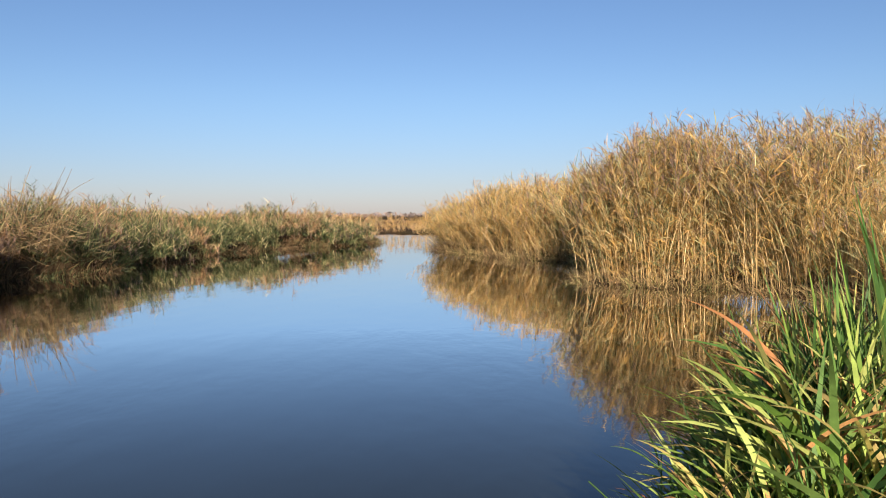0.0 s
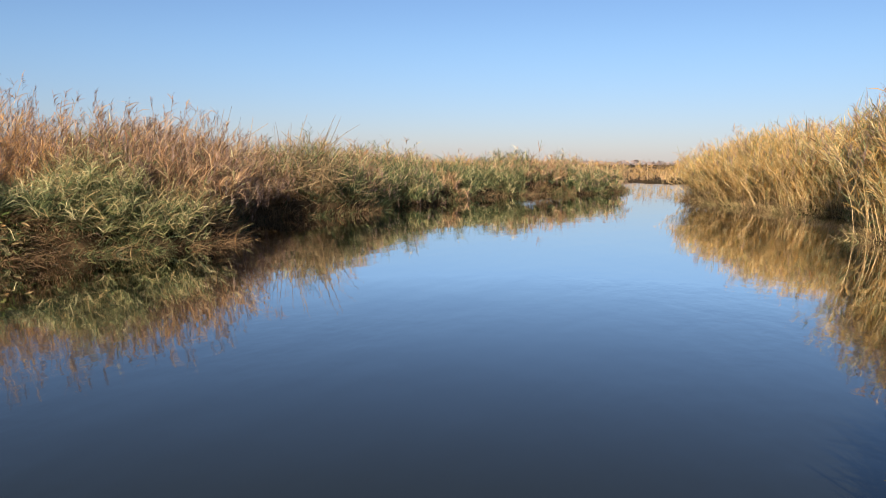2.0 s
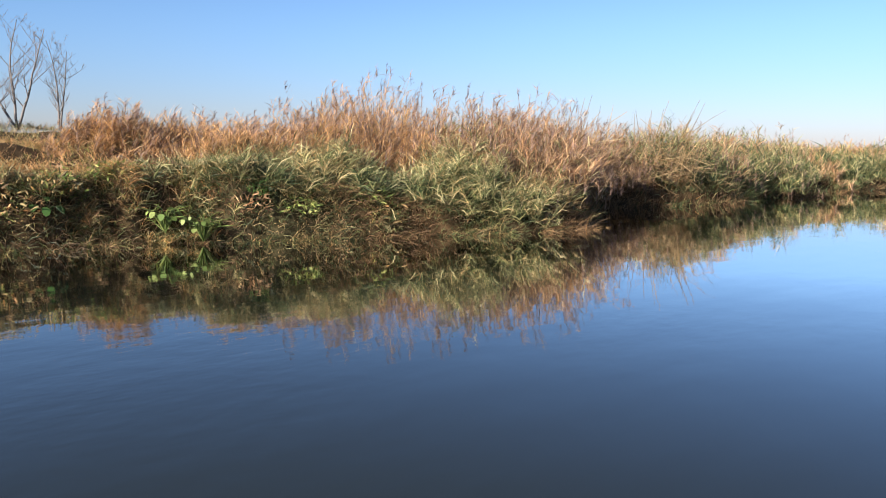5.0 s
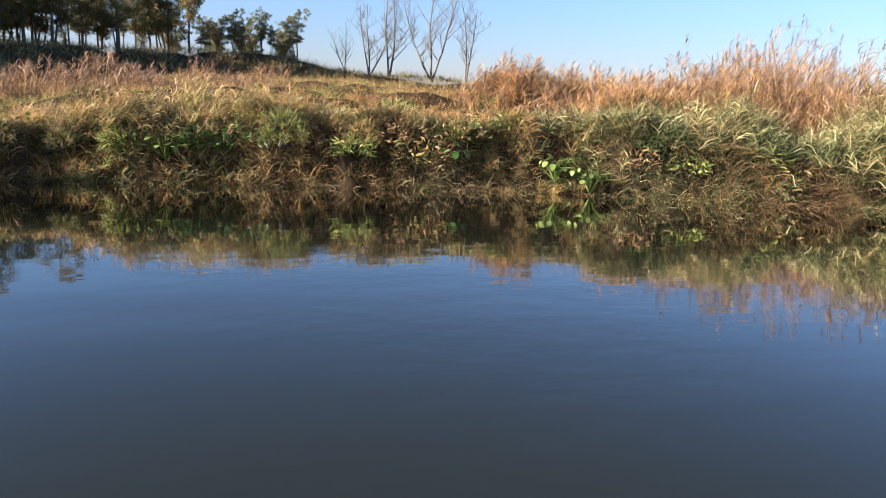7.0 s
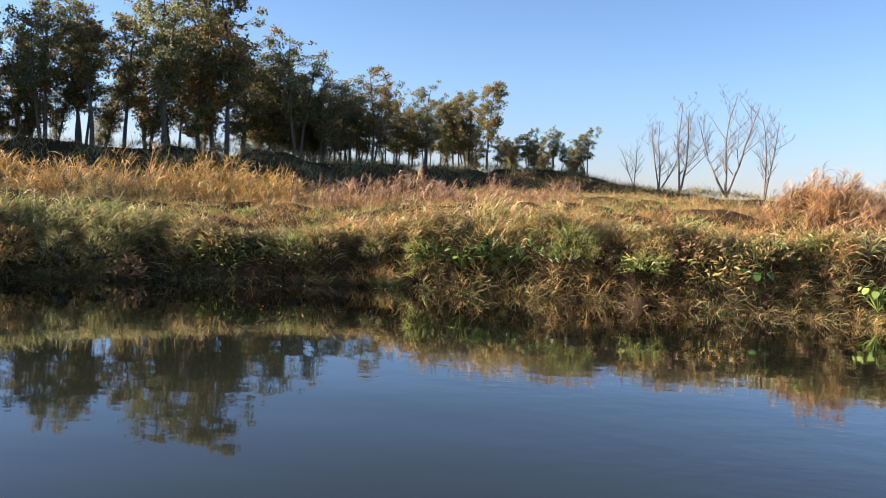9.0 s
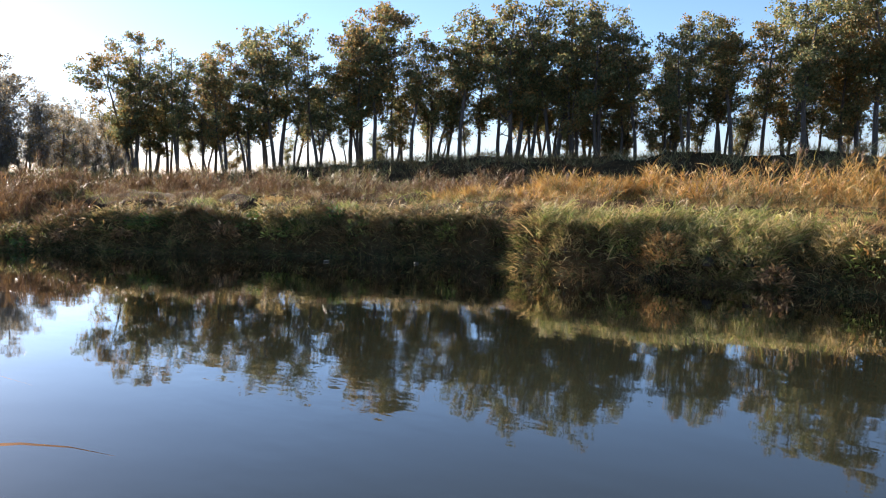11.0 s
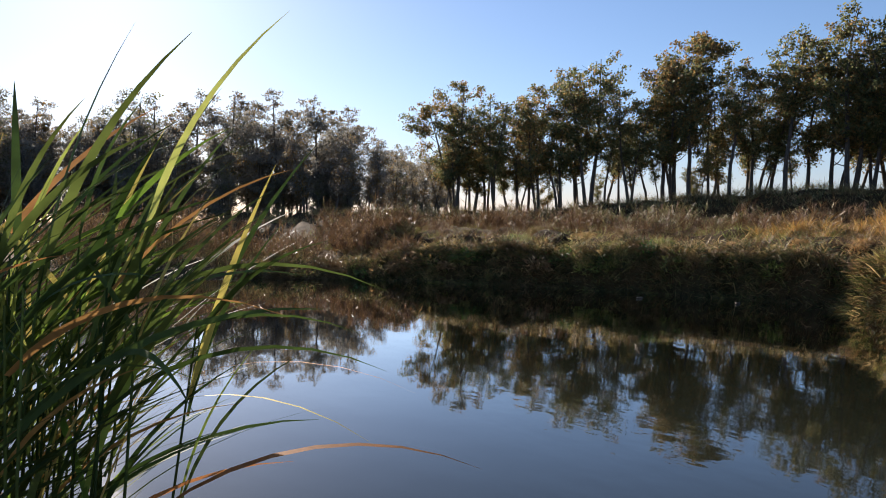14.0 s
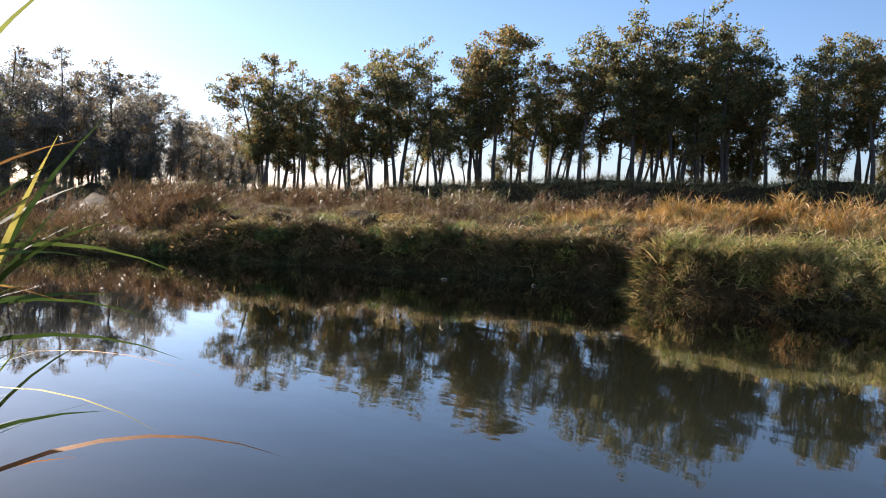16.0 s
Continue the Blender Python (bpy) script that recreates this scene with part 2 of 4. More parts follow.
def strips(base, way, tilt, droop, length, width, steps=3, tip=0.05, twist=None):
    """Thin bent blades. base: n x 3; way: heading; tilt: lean from upright at the foot; droop: how far it bends on."""
    n = len(base)
    t = np.linspace(0, 1, steps + 1)
    full = lambda v: np.broadcast_to(np.asarray(v, float), (n,))[:, None]
    way, tilt, droop, length, width = map(full, (way, tilt, droop, length, width))
    th = tilt + droop * (t[None, 1:] + t[None, :-1]) / 2
    seg = length / steps
    h = np.concatenate([np.zeros((n, 1)), np.cumsum(np.sin(th) * seg, 1)], 1)
    z = np.concatenate([np.zeros((n, 1)), np.cumsum(np.cos(th) * seg, 1)], 1)
    mid = np.stack([np.cos(way) * h, np.sin(way) * h, z], -1) + np.asarray(base)[:, None]
    if twist is None:
        twist = rng.uniform(-1.6, 1.6, n)
    tw = full(twist)
    bend = tilt + droop * t[None]
    side = np.stack([-np.sin(way) * np.cos(tw) + 0 * bend, np.cos(way) * np.cos(tw) + 0 * bend, 0 * bend], -1)
    up = np.stack([np.cos(way) * np.cos(bend), np.sin(way) * np.cos(bend), -np.sin(bend)], -1) * np.sin(tw)[..., None]
    shape = np.maximum(np.minimum(1, 0.55 + 1.8 * t) * (1 - t ** 2.2), tip)[None, :, None]
    half = (side + up) * (width[..., None] / 2) * shape
    verts = np.stack([mid - half, mid + half], 2)
    k = np.arange(n)[:, None] * (2 * (steps + 1)) + np.arange(steps)[None] * 2
    faces = np.stack([k, k + 1, k + 3, k + 2], -1).reshape(-1, 4)
    return verts.reshape(-1, 3), faces


def tube(points, radii, sides=5):
    """A tapered, bent tube through the points."""
    p, r = np.asarray(points, float), np.asarray(radii, float)
    d = np.gradient(p, axis=0)
    d /= np.linalg.norm(d, axis=1, keepdims=True) + 1e-9
    ref = np.where(np.abs(d[:, 2:]) < 0.9, [[0, 0, 1.0]], [[1.0, 0, 0]])
    a = np.cross(d, ref)
    a /= np.linalg.norm(a, axis=1, keepdims=True) + 1e-9
    b = np.cross(d, a)
    ang = np.linspace(0, 2 * np.pi, sides, endpoint=False)
    v = p[:, None] + r[:, None, None] * (np.cos(ang)[None, :, None] * a[:, None] + np.sin(ang)[None, :, None] * b[:, None])
    i, j = np.meshgrid(np.arange(len(p) - 1), np.arange(sides), indexing="ij")
    k, q = i * sides + j, i * sides + (j + 1) % sides
    return v.reshape(-1, 3), np.stack([k, q, q + sides, k + sides], -1).reshape(-1, 4)


def part(name, mesh, material, parent, label=""):
    ob = new(name, mesh)
    if not mesh.materials:
        mesh.materials.append(material)
    ob.parent = parent
    if label:
        tagged(ob, label)
    return ob


def place(thing, x, y, z, turn=0.0, size=1.0, lean=0.0):
    thing.matrix_basis = Matrix.LocRotScale((x, y, z), Euler((lean, 0, turn)), (size, size, size))
    return thing


def again(thing, x, y, z, turn=0.0, size=1.0, lean=0.0):
    return place(copy_thing(thing, Matrix.Identity(4)), x, y, z, turn, size, lean)


# ---- ground and water ----
SHORE = [(6, -30), (3, -18), (1.5, -9), (0.2, -4), (-0.6, -2), (-0.9, -0.6), (-0.6, 0.8), (0.05, 2.4), (0.7, 4.2), (2.6, 6.3), (5.5, 9), (7.6, 12.5),
         (7.4, 16), (6.5, 17.8), (4.7, 18), (3.6, 19.8), (4.2, 23), (5.6, 25.5), (4.7, 27), (3.4, 29), (1.5, 33), (-0.6, 38.8), (1, 43), (8, 50),
         (22, 58), (45, 62), (45, 74), (20, 70), (2, 69.5), (-5, 73), (-20, 77), (-45, 80), (-45, 70), (-22, 62), (-10, 54), (-4, 49),
         (-5.6, 43.5), (-8.4, 40.5), (-10, 36.5), (-10.6, 31), (-11, 27), (-10.4, 23.3), (-11.9, 20.5), (-12, 18.6), (-9.3, 14.1)]
SHORE += [(-9.8, 12.3), (-10.6, 10.8), (-11.8, 8.4), (-13, 6.6), (-13.5, 4), (-14.4, 1), (-14.9, -2.2), (-14.2, -5.5), (-13.6, -8), (-13.2, -10.8),
          (-13.9, -12.1), (-12.6, -14.8), (-10.4, -18.3), (-7.5, -22), (-3.5, -25), (2, -29), (5, -40), (12, -60), (20, -60), (12, -40)]
RIDGE = [(-44, 36), (-52, 27), (-56.4, 20.5), (-60, 14.5), (-61.5, 5.7), (-56, -1), (-48.5, -6.8), (-40.6, -14), (-38.6, -23), (-32.7, -35), (-27, -46.8), (-19, -53), (-6, -62), (20, -75)]


def to_line(x, y, line, closed=False):
    """Distance from points to a line, and how far along it."""
    a = np.array(line, float)
    b = np.roll(a, -1, 0) if closed else a[1:]
    a = a if closed else a[:-1]
    best, along, run = np.full(x.shape, 1e9), np.zeros(x.shape), 0.0
    for (ax, ay), (bx, by) in zip(a, b):
        l2 = (bx - ax) ** 2 + (by - ay) ** 2
        t = np.clip(((x - ax) * (bx - ax) + (y - ay) * (by - ay)) / l2, 0, 1)
        d = np.hypot(x - ax - t * (bx - ax), y - ay - t * (by - ay))
        along = np.where(d < best, run + t * np.sqrt(l2), along)
        best = np.minimum(best, d)
        run += np.sqrt(l2)
    return best, along


def inside(x, y, line):
    c, n = np.zeros(x.shape, bool), len(line)
    for k in range(n):
        (ax, ay), (bx, by) = line[k], line[k - 1]
        if ay != by:
            c ^= ((ay > y) != (by > y)) & (x < (bx - ax) * (y - ay) / (by - ay) + ax)
    return c


def smooth(a, b, v):
    t = np.clip((v - a) / (b - a), 0, 1)
    return t * t * (3 - 2 * t)


def waves(x, y, size, seed):
    """Soft unevenness from a few crossed waves."""
    r, s = np.random.default_rng(seed), 0
    for k in range(6):
        a, f, p = r.uniform(0, 6.28), r.uniform(0.7, 1.6) / size * 2 * np.pi, r.uniform(0, 6.28)
        s = s + np.sin(f * (x * np.cos(a) + y * np.sin(a)) + p)
    return s / 6


def land(x, y):
    """Height of the ground above the water."""
    x, y = np.asarray(x, float), np.asarray(y, float)
    d, _ = to_line(x, y, SHORE, True)
    d = np.where(inside(x, y, SHORE), -d, d)
    west = smooth(-6, -9, x)
    d = d + west * smooth(1.2, 0.2, np.abs(d)) * (0.3 * waves(x, y, 1.9, 61) + 0.14 * waves(x, y, 0.8, 62))
    high = west * smooth(14, 7, y)
    hump = west * smooth(-4, 2, y) * smooth(12, 8, y)
    step = 0.18 + 0.22 * west + 0.34 * high + 0.3 * hump + 0.12 * high * smooth(-7, -12, y)
    step = step * (1 + west * 0.26 * waves(x, y, 2.3, 63))
    h = step * smooth(-0.04, 0.55 - 0.3 * west, d) + (0.35 * high + 0.15 * hump) * smooth(1.5, 22, d) + (0.15 + 0.12 * high) * smooth(0.5, 4, d)
    h += high * 0.42 * (smooth(-0.14, 0.14, waves(x, y, 3.4, 3)) - 0.5) * smooth(0.6, 2, d) * smooth(40, 20, d) + (0.06 + 0.03 * high) * waves(x, y, 1.1, 5) * smooth(0.2, 1, d) * smooth(60, 30, d)
    rd, ra = to_line(x, y, RIDGE)
    crest = np.interp(ra, [0, 12, 20, 27, 36, 87, 100, 110, 152], [0.1, 1.3, 2.2, 2.6, 2.5, 2.2, 1.3, 1.0, 0.8])
    dike = np.maximum((crest + 0.25 * waves(x, y, 9, 8)) * np.exp(-(rd / 5.0) ** 2), 0)
    h = np.maximum(h, h * 0.85 + dike)
    return np.where(d < 0, -1.2 * smooth(0, -2.5, d) - 0.02, h)


def lines_of(low, high, step, reach):
    """Grid lines: close together from low to high, then ever wider out to the reach."""
    mid = np.arange(low, high + step / 2, step)
    out = step * np.cumsum(1.16 ** np.arange(1, 60))
    out = out[out < reach]
    return np.concatenate([(low - out)[::-1], mid, high + out])


def build_ground():
    xs, ys = lines_of(-24, 9, 0.17, 3000), lines_of(-30, 24, 0.17, 3000)
    gx, gy = np.meshgrid(xs, ys, indexing="ij")
    gz = land(gx, gy)
    i, j = np.meshgrid(np.arange(len(xs) - 1), np.arange(len(ys) - 1), indexing="ij")
    w = len(ys)
    k = i * w + j
    me = quads_mesh("ground", np.stack([gx, gy, gz], -1), np.stack([k, k + w, k + w + 1, k + 1], -1))
    me.polygons.foreach_set("use_smooth", np.ones(len(me.polygons), bool))
    me.materials.append(SOIL)
    tagged(new("ground", me), "uneven brown soil with dry grass litter", "ground", kind="structure")
    sheet = quads_mesh("water", [(-60, -70, 0), (60, -70, 0), (60, 95, 0), (-60, 95, 0)], [(0, 1, 2, 3)])
    sheet.materials.append(WATER)
    tagged(new("water", sheet), "still dark river water with faint ripples", "river", kind="structure")


build_ground()

# ---- reeds and grass ----
WIND = math.radians(100)


def along_line(line, n, depth, power=1.0, even=False):
    """n places along a line, set back to its left by up to depth; also how far along (0 to 1), how deep, and the heading to the water."""
    p = np.array(line, float)
    seg = np.diff(p, axis=0)
    run = np.concatenate([[0], np.cumsum(np.hypot(*seg.T))])
    s = (np.arange(n) + rng.uniform(0, 1, n)) / n * run[-1] if even else rng.uniform(0, run[-1], n)
    k = np.clip(np.searchsorted(run, s) - 1, 0, len(seg) - 1)
    u = (s - run[k]) / (run[k + 1] - run[k])
    at = p[k] + seg[k] * u[:, None]
    nrm = np.stack([-seg[:, 1], seg[:, 0]], -1) / np.hypot(*seg.T)[:, None]
    o = depth * rng.uniform(0, 1, n) ** power
    at = at + nrm[k] * o[:, None] + rng.normal(0, 0.12, (n, 2))
    return at, s / run[-1], o / depth, np.arctan2(-nrm[k, 1], -nrm[k, 0])


def on_land(xy, sink=0.05):
    return np.column_stack([xy, land(xy[:, 0], xy[:, 1]) - sink])


def reed_bed(label, line, count, depth, heights, leaf_mats, leaves=7, plumes=0.7, lean=0.10, leaf_len=0.42, leaf_wide=0.022, stem_mat=None, droop=0.9, outward=0.0, power=1.0, low=0.15, rough=0.12, comb=0.45, gaps=0.0, bush=0.0, group="reed beds"):
    """A stand of reeds: stalks, leaves in several tones, and feathery tops."""
    bed = tagged(new("reed_bed"), label, "reeds", group, "stuff")
    at, s, o, out = along_line(line, count, depth, power)
    if gaps:
        thick = waves(at[:, 0], at[:, 1], 1.9, 17) + 0.5 * waves(at[:, 0], at[:, 1], 0.9, 18) + rng.normal(0, 0.1, count) > gaps - 0.45
        at, s, o, out = at[thick], s[thick], o[thick], out[thick]
        count = len(at)
    lump, round_to, bias = np.ones(count), None, None
    if bush:
        # stalks gathered in bushes, highest in the middle of each and fanning out
        many = max(4, int(len(at) / (34 * max(1, bush / 0.5) ** 1.6)))
        mid, ms, mo, mout = along_line(line, many, depth, power, True)
        mid = mid - 0.6 * bush * np.column_stack([np.cos(mout), np.sin(mout)])
        own = rng.integers(0, many, count)
        round_to, far = rng.uniform(0, 6.28, count), np.sqrt(rng.uniform(0, 1, count))
        wide = (bush * rng.uniform(0.6, 1.35, many))[own]
        at = mid[own] + (wide * far)[:, None] * np.column_stack([np.cos(round_to), np.sin(round_to)])
        s, o, out = ms[own], mo[own], mout[own]
        lump = (1.06 - 0.42 * far ** 2) * rng.uniform(0.6, 1.2, many)[own]
        bias = rng.uniform(0, 1, many)[own]
    base = on_land(at)
    base[:, 2] = np.maximum(base[:, 2], -0.15)
    tall = lump * np.interp(s, *zip(*heights)) * (0.74 + 0.26 * np.minimum(1, o * 4 + 0.35)) * rng.uniform(0.72, 1.06, count) * (1 + rough * (waves(at[:, 0], at[:, 1], 2.4, 11) + 0.6 * waves(at[:, 0], at[:, 1], 1.0, 12)))
    way = WIND + rng.normal(0, 1.1, count)
    if outward:
        edge = rng.uniform(0, 1, count) < 0.75 * (1 - o)
        way = np.where(edge, out + rng.normal(0, 0.7, count), way)
        tilt = np.where(edge, rng.uniform(0.05, outward, count), np.abs(rng.normal(lean, 0.06, count)))
        bend = np.where(edge, rng.uniform(0.2, 0.9, count), rng.uniform(0.05, 0.3, count))
    else:
        tilt, bend = np.abs(rng.normal(lean, 0.07, count)), rng.uniform(0.05, 0.3, count)
    if bush:
        way, tilt, bend = round_to + rng.normal(0, 0.5, count), 0.03 + 0.5 * far * rng.uniform(0.4, 1.1, count), rng.uniform(0.1, 0.55, count)
        if outward:
            edge = rng.uniform(0, 1, count) < 0.55 * (1 - o)
            way = np.where(edge, out + rng.normal(0, 0.6, count), way)
            tilt = np.where(edge, rng.uniform(0.25, outward + 0.35, count), tilt)
            bend = np.where(edge, rng.uniform(0.4, 1.2, count), bend)
    sv, sf = strips(base, way, tilt, bend, tall, rng.uniform(0.01, 0.019, count), 3, 0.5)
    tagged(part("stalks", quads_mesh("stalks", sv, sf), stem_mat or STRAW, bed), kind="stuff")
    cols = sv.reshape(count, 4, 2, 3).mean(2)
    # leaves hang from the stalks
    which = rng.integers(0, count, count * leaves)
    f = rng.uniform(low, 1.0, len(which)) * 2.999
    k = f.astype(int)
    root = cols[which, k] * (1 - (f - k))[:, None] + cols[which, k + 1] * (f - k)[:, None]
    lw = np.where(rng.uniform(0, 1, len(which)) < comb, WIND + rng.normal(0, 0.8, len(which)), rng.uniform(0, 6.28, len(which)))
    broad = np.where(rng.uniform(0, 1, len(which)) < 0.05, 1.5, 1.0)
    size = leaf_len * rng.uniform(0.6, 1.25, len(which)) * broad ** 0.7
    pick = rng.uniform(0, 1, len(which))
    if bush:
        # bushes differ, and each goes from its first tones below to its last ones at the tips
        # lists mostly run dark to light, so shade below is put into colour
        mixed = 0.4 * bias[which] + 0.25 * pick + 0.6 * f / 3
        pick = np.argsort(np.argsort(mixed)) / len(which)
    run = 0.0
    for mat, share in leaf_mats:
        m = (pick >= run) & (pick < run + share)
        run += share
        if m.any():
            n = int(m.sum())
            v, q = strips(root[m], lw[m], rng.uniform(0.15, 1.0, n), rng.uniform(0.2, 1.0, n) * droop, size[m], leaf_wide * broad[m] * rng.uniform(0.7, 1.3, n), 2)
            tagged(part("leaves", quads_mesh("leaves", v, q), mat, bed), kind="stuff")
    # feathery tops
    tops = np.flatnonzero(rng.uniform(0, 1, count) < plumes)
    if len(tops):
        each = 13
        r = np.repeat(tops, each)
        along = rng.uniform(-0.22, 0.06, len(r))
        root = cols[r, 3] + np.column_stack([np.zeros((len(r), 2)), along])
        v, q = strips(root, WIND + rng.normal(0, 0.55, len(r)), rng.uniform(0.1, 0.7, len(r)), rng.uniform(0.3, 1.1, len(r)), rng.uniform(0.07, 0.19, len(r)), rng.uniform(0.008, 0.015, len(r)), 2, 0.2)
        tagged(part("plumes", quads_mesh("plumes", v, q), PLUME, bed), kind="stuff")
    return bed


def sward(name, label, xy, mats, blades, length, width, tilt=0.45, droop=1.0, steps=2, scatter=0.16, outward=None, category="grass"):
    """Grass in many small tufts."""
    ob = tagged(new(name), label, category, "", "stuff")
    n = len(xy) * blades
    at = np.repeat(xy, blades, 0) + rng.normal(0, scatter, (n, 2))
    base = on_land(at, 0.03)
    size = np.repeat(rng.uniform(0.6, 1.3, len(xy)), blades) * length * rng.uniform(0.6, 1.2, n)
    way = rng.uniform(0, 6.28, n)
    if outward is not None:
        way = np.where(rng.uniform(0, 1, n) < 0.7, np.repeat(outward, blades) + rng.normal(0, 0.7, n), way)
    tone = np.repeat(rng.uniform(0, 1, len(xy)) * 0.55 + 0.45 * (waves(xy[:, 0], xy[:, 1], 4.0, 21) * 0.9 + 0.5), blades) + rng.normal(0, 0.08, n)
    run = -9.0
    total = 0.0
    for mat, share in mats:
        total += share
        upper = np.quantile(tone, min(total, 1.0)) if total < 0.999 else 9.0
        m = (tone > run) & (tone <= upper)
        run = upper
        if m.any():
            k = int(m.sum())
            v, q = strips(base[m], way[m], np.abs(rng.normal(tilt, 0.25, k)), rng.uniform(0.3, 1.0, k) * droop, size[m], width * rng.uniform(0.7, 1.3, k), steps)
            tagged(part("blades", quads_mesh("blades", v, q), mat, ob), kind="stuff")
    return ob


def bank(first, last):
    """A stretch of the shore, walked with the land on the left."""
    a, b = SHORE.index(first), SHORE.index(last)
    return SHORE[a:b + 1][::-1]


# tall golden stands on the eastern bank
reed_bed("tall golden reeds with feathery tops on the bank", bank((7.4, 16), (3.6, 19.8)), 2700, 3.6, [(0, 2.7), (0.2, 3.3), (0.5, 3.6), (0.75, 3.6), (1, 3.4)],
         [(GOLD, 0.6), (OLIVE, 0.34), (RUST, 0.06)], leaves=20, plumes=0.6, leaf_wide=0.019, outward=0.08, low=0.1, comb=0.3, leaf_len=0.38, droop=1.1)
reed_bed("olive and gold reeds behind a taller stand", bank((3.6, 19.8), (3.4, 29)), 1900, 3.0, [(0, 2.6), (0.5, 3.1), (1, 2.9)], [(GOLD, 0.5), (OLIVE, 0.45), (RUST, 0.05)], leaves=14, plumes=0.3, leaf_wide=0.022, outward=0.2)
reed_bed("pale golden reeds leaning over the water", bank((3.4, 29), (-0.6, 38.8)), 2200, 3.2, [(0, 1.8), (0.2, 2.4), (0.6, 2.9), (1, 2.8)], [(GOLD, 0.72), (OLIVE, 0.16), (STRAW, 0.12)], leaves=16, plumes=0.25, outward=0.6, leaf_wide=0.02)
reed_bed("green sedge at the foot of golden reeds", bank((4.2, 23), (4.7, 27)), 3000, 1.0, [(0, 0.15), (0.22, 0.25), (0.34, 0.85), (0.5, 0.85), (0.7, 1.1), (0.93, 1.0), (1, 0.7)], [(OLIVE, 0.8), (GREEN, 0.2)], leaves=28, plumes=0.0, outward=0.7, stem_mat=OLIVE, leaf_wide=0.012, leaf_len=0.3, droop=2.0, comb=0.35)
reed_bed("golden reeds thinning out along the inner bank", bank((5.5, 9), (7.4, 16)), 800, 2.6, [(0, 2.3), (0.5, 1.1), (1, 0.6)], [(GOLD, 0.7), (OLIVE, 0.3)], leaves=16, plumes=0.3, low=0.2, leaf_wide=0.015)
reed_bed("low pale reeds along the far channel", bank((45, 74), (-45, 80)), 2600, 3.0, [(0, 1.5), (1, 1.6)], [(GOLD, 0.7), (RUST, 0.3)], leaves=5, plumes=0.5, leaf_wide=0.045)
reed_bed("reeds on the turn of the channel", bank((-0.6, 38.8), (22, 58)), 900, 3.0, [(0, 1.8), (1, 2.0)], [(GOLD, 0.6), (OLIVE, 0.4)], leaves=6, leaf_wide=0.035)

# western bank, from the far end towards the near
# DEEP leaves and withered stalks put the shade of the hollow base into colour
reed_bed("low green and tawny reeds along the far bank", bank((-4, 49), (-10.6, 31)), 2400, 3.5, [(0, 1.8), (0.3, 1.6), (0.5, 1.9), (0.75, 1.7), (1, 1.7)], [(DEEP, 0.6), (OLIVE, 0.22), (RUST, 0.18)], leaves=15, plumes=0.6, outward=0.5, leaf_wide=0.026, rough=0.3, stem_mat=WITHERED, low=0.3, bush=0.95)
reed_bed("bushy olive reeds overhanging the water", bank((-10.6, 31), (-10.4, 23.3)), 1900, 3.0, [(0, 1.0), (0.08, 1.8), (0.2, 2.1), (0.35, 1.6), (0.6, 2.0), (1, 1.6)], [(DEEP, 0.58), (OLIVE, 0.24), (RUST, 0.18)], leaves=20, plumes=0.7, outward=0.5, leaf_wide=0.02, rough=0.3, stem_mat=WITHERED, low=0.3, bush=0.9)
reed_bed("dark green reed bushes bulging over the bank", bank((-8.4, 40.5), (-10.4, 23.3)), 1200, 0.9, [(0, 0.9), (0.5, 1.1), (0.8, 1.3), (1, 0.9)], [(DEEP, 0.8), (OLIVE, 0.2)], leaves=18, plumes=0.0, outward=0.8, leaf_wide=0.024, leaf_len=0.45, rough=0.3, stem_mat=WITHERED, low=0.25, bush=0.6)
reed_bed("tawny reeds in the marsh behind the bank", [(-13.5, 14), (-15, 24), (-14.5, 33), (-10, 44)], 1600, 6.0, [(0, 1.2), (1, 1.4)], [(RUST, 0.5), (GOLD, 0.5)], leaves=9, plumes=0.4, leaf_wide=0.022, rough=0.25)
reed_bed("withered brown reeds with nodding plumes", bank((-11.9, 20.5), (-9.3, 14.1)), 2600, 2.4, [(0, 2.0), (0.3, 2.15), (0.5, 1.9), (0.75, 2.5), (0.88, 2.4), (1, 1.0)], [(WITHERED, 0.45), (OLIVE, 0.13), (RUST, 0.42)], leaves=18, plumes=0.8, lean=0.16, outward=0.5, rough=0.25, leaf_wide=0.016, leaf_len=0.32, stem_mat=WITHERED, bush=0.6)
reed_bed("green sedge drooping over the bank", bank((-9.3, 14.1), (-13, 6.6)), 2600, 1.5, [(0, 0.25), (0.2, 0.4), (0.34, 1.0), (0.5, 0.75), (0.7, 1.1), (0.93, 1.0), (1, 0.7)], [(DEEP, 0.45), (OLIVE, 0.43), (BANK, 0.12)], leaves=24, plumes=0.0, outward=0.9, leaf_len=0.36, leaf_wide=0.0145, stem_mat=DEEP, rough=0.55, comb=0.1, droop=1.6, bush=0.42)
BACK = [(-16.6, 6.6), (-14.4, 9.2), (-12.6, 11.8), (-11.6, 15.0)]
reed_bed("rust-brown plumed reeds behind the green sedge", BACK, 3800, 5.0, [(0, 0.75), (0.1, 1.0), (0.3, 1.3), (0.5, 1.9), (0.62, 2.5), (0.78, 2.75), (0.9, 2.3), (1, 2.1)], [(WITHERED, 0.22), (RUST, 0.5), (ORANGE, 0.28)], leaves=20, plumes=0.9, lean=0.13, rough=0.26, leaf_wide=0.0125, leaf_len=0.27, comb=0.3, bush=0.5, stem_mat=RUST)
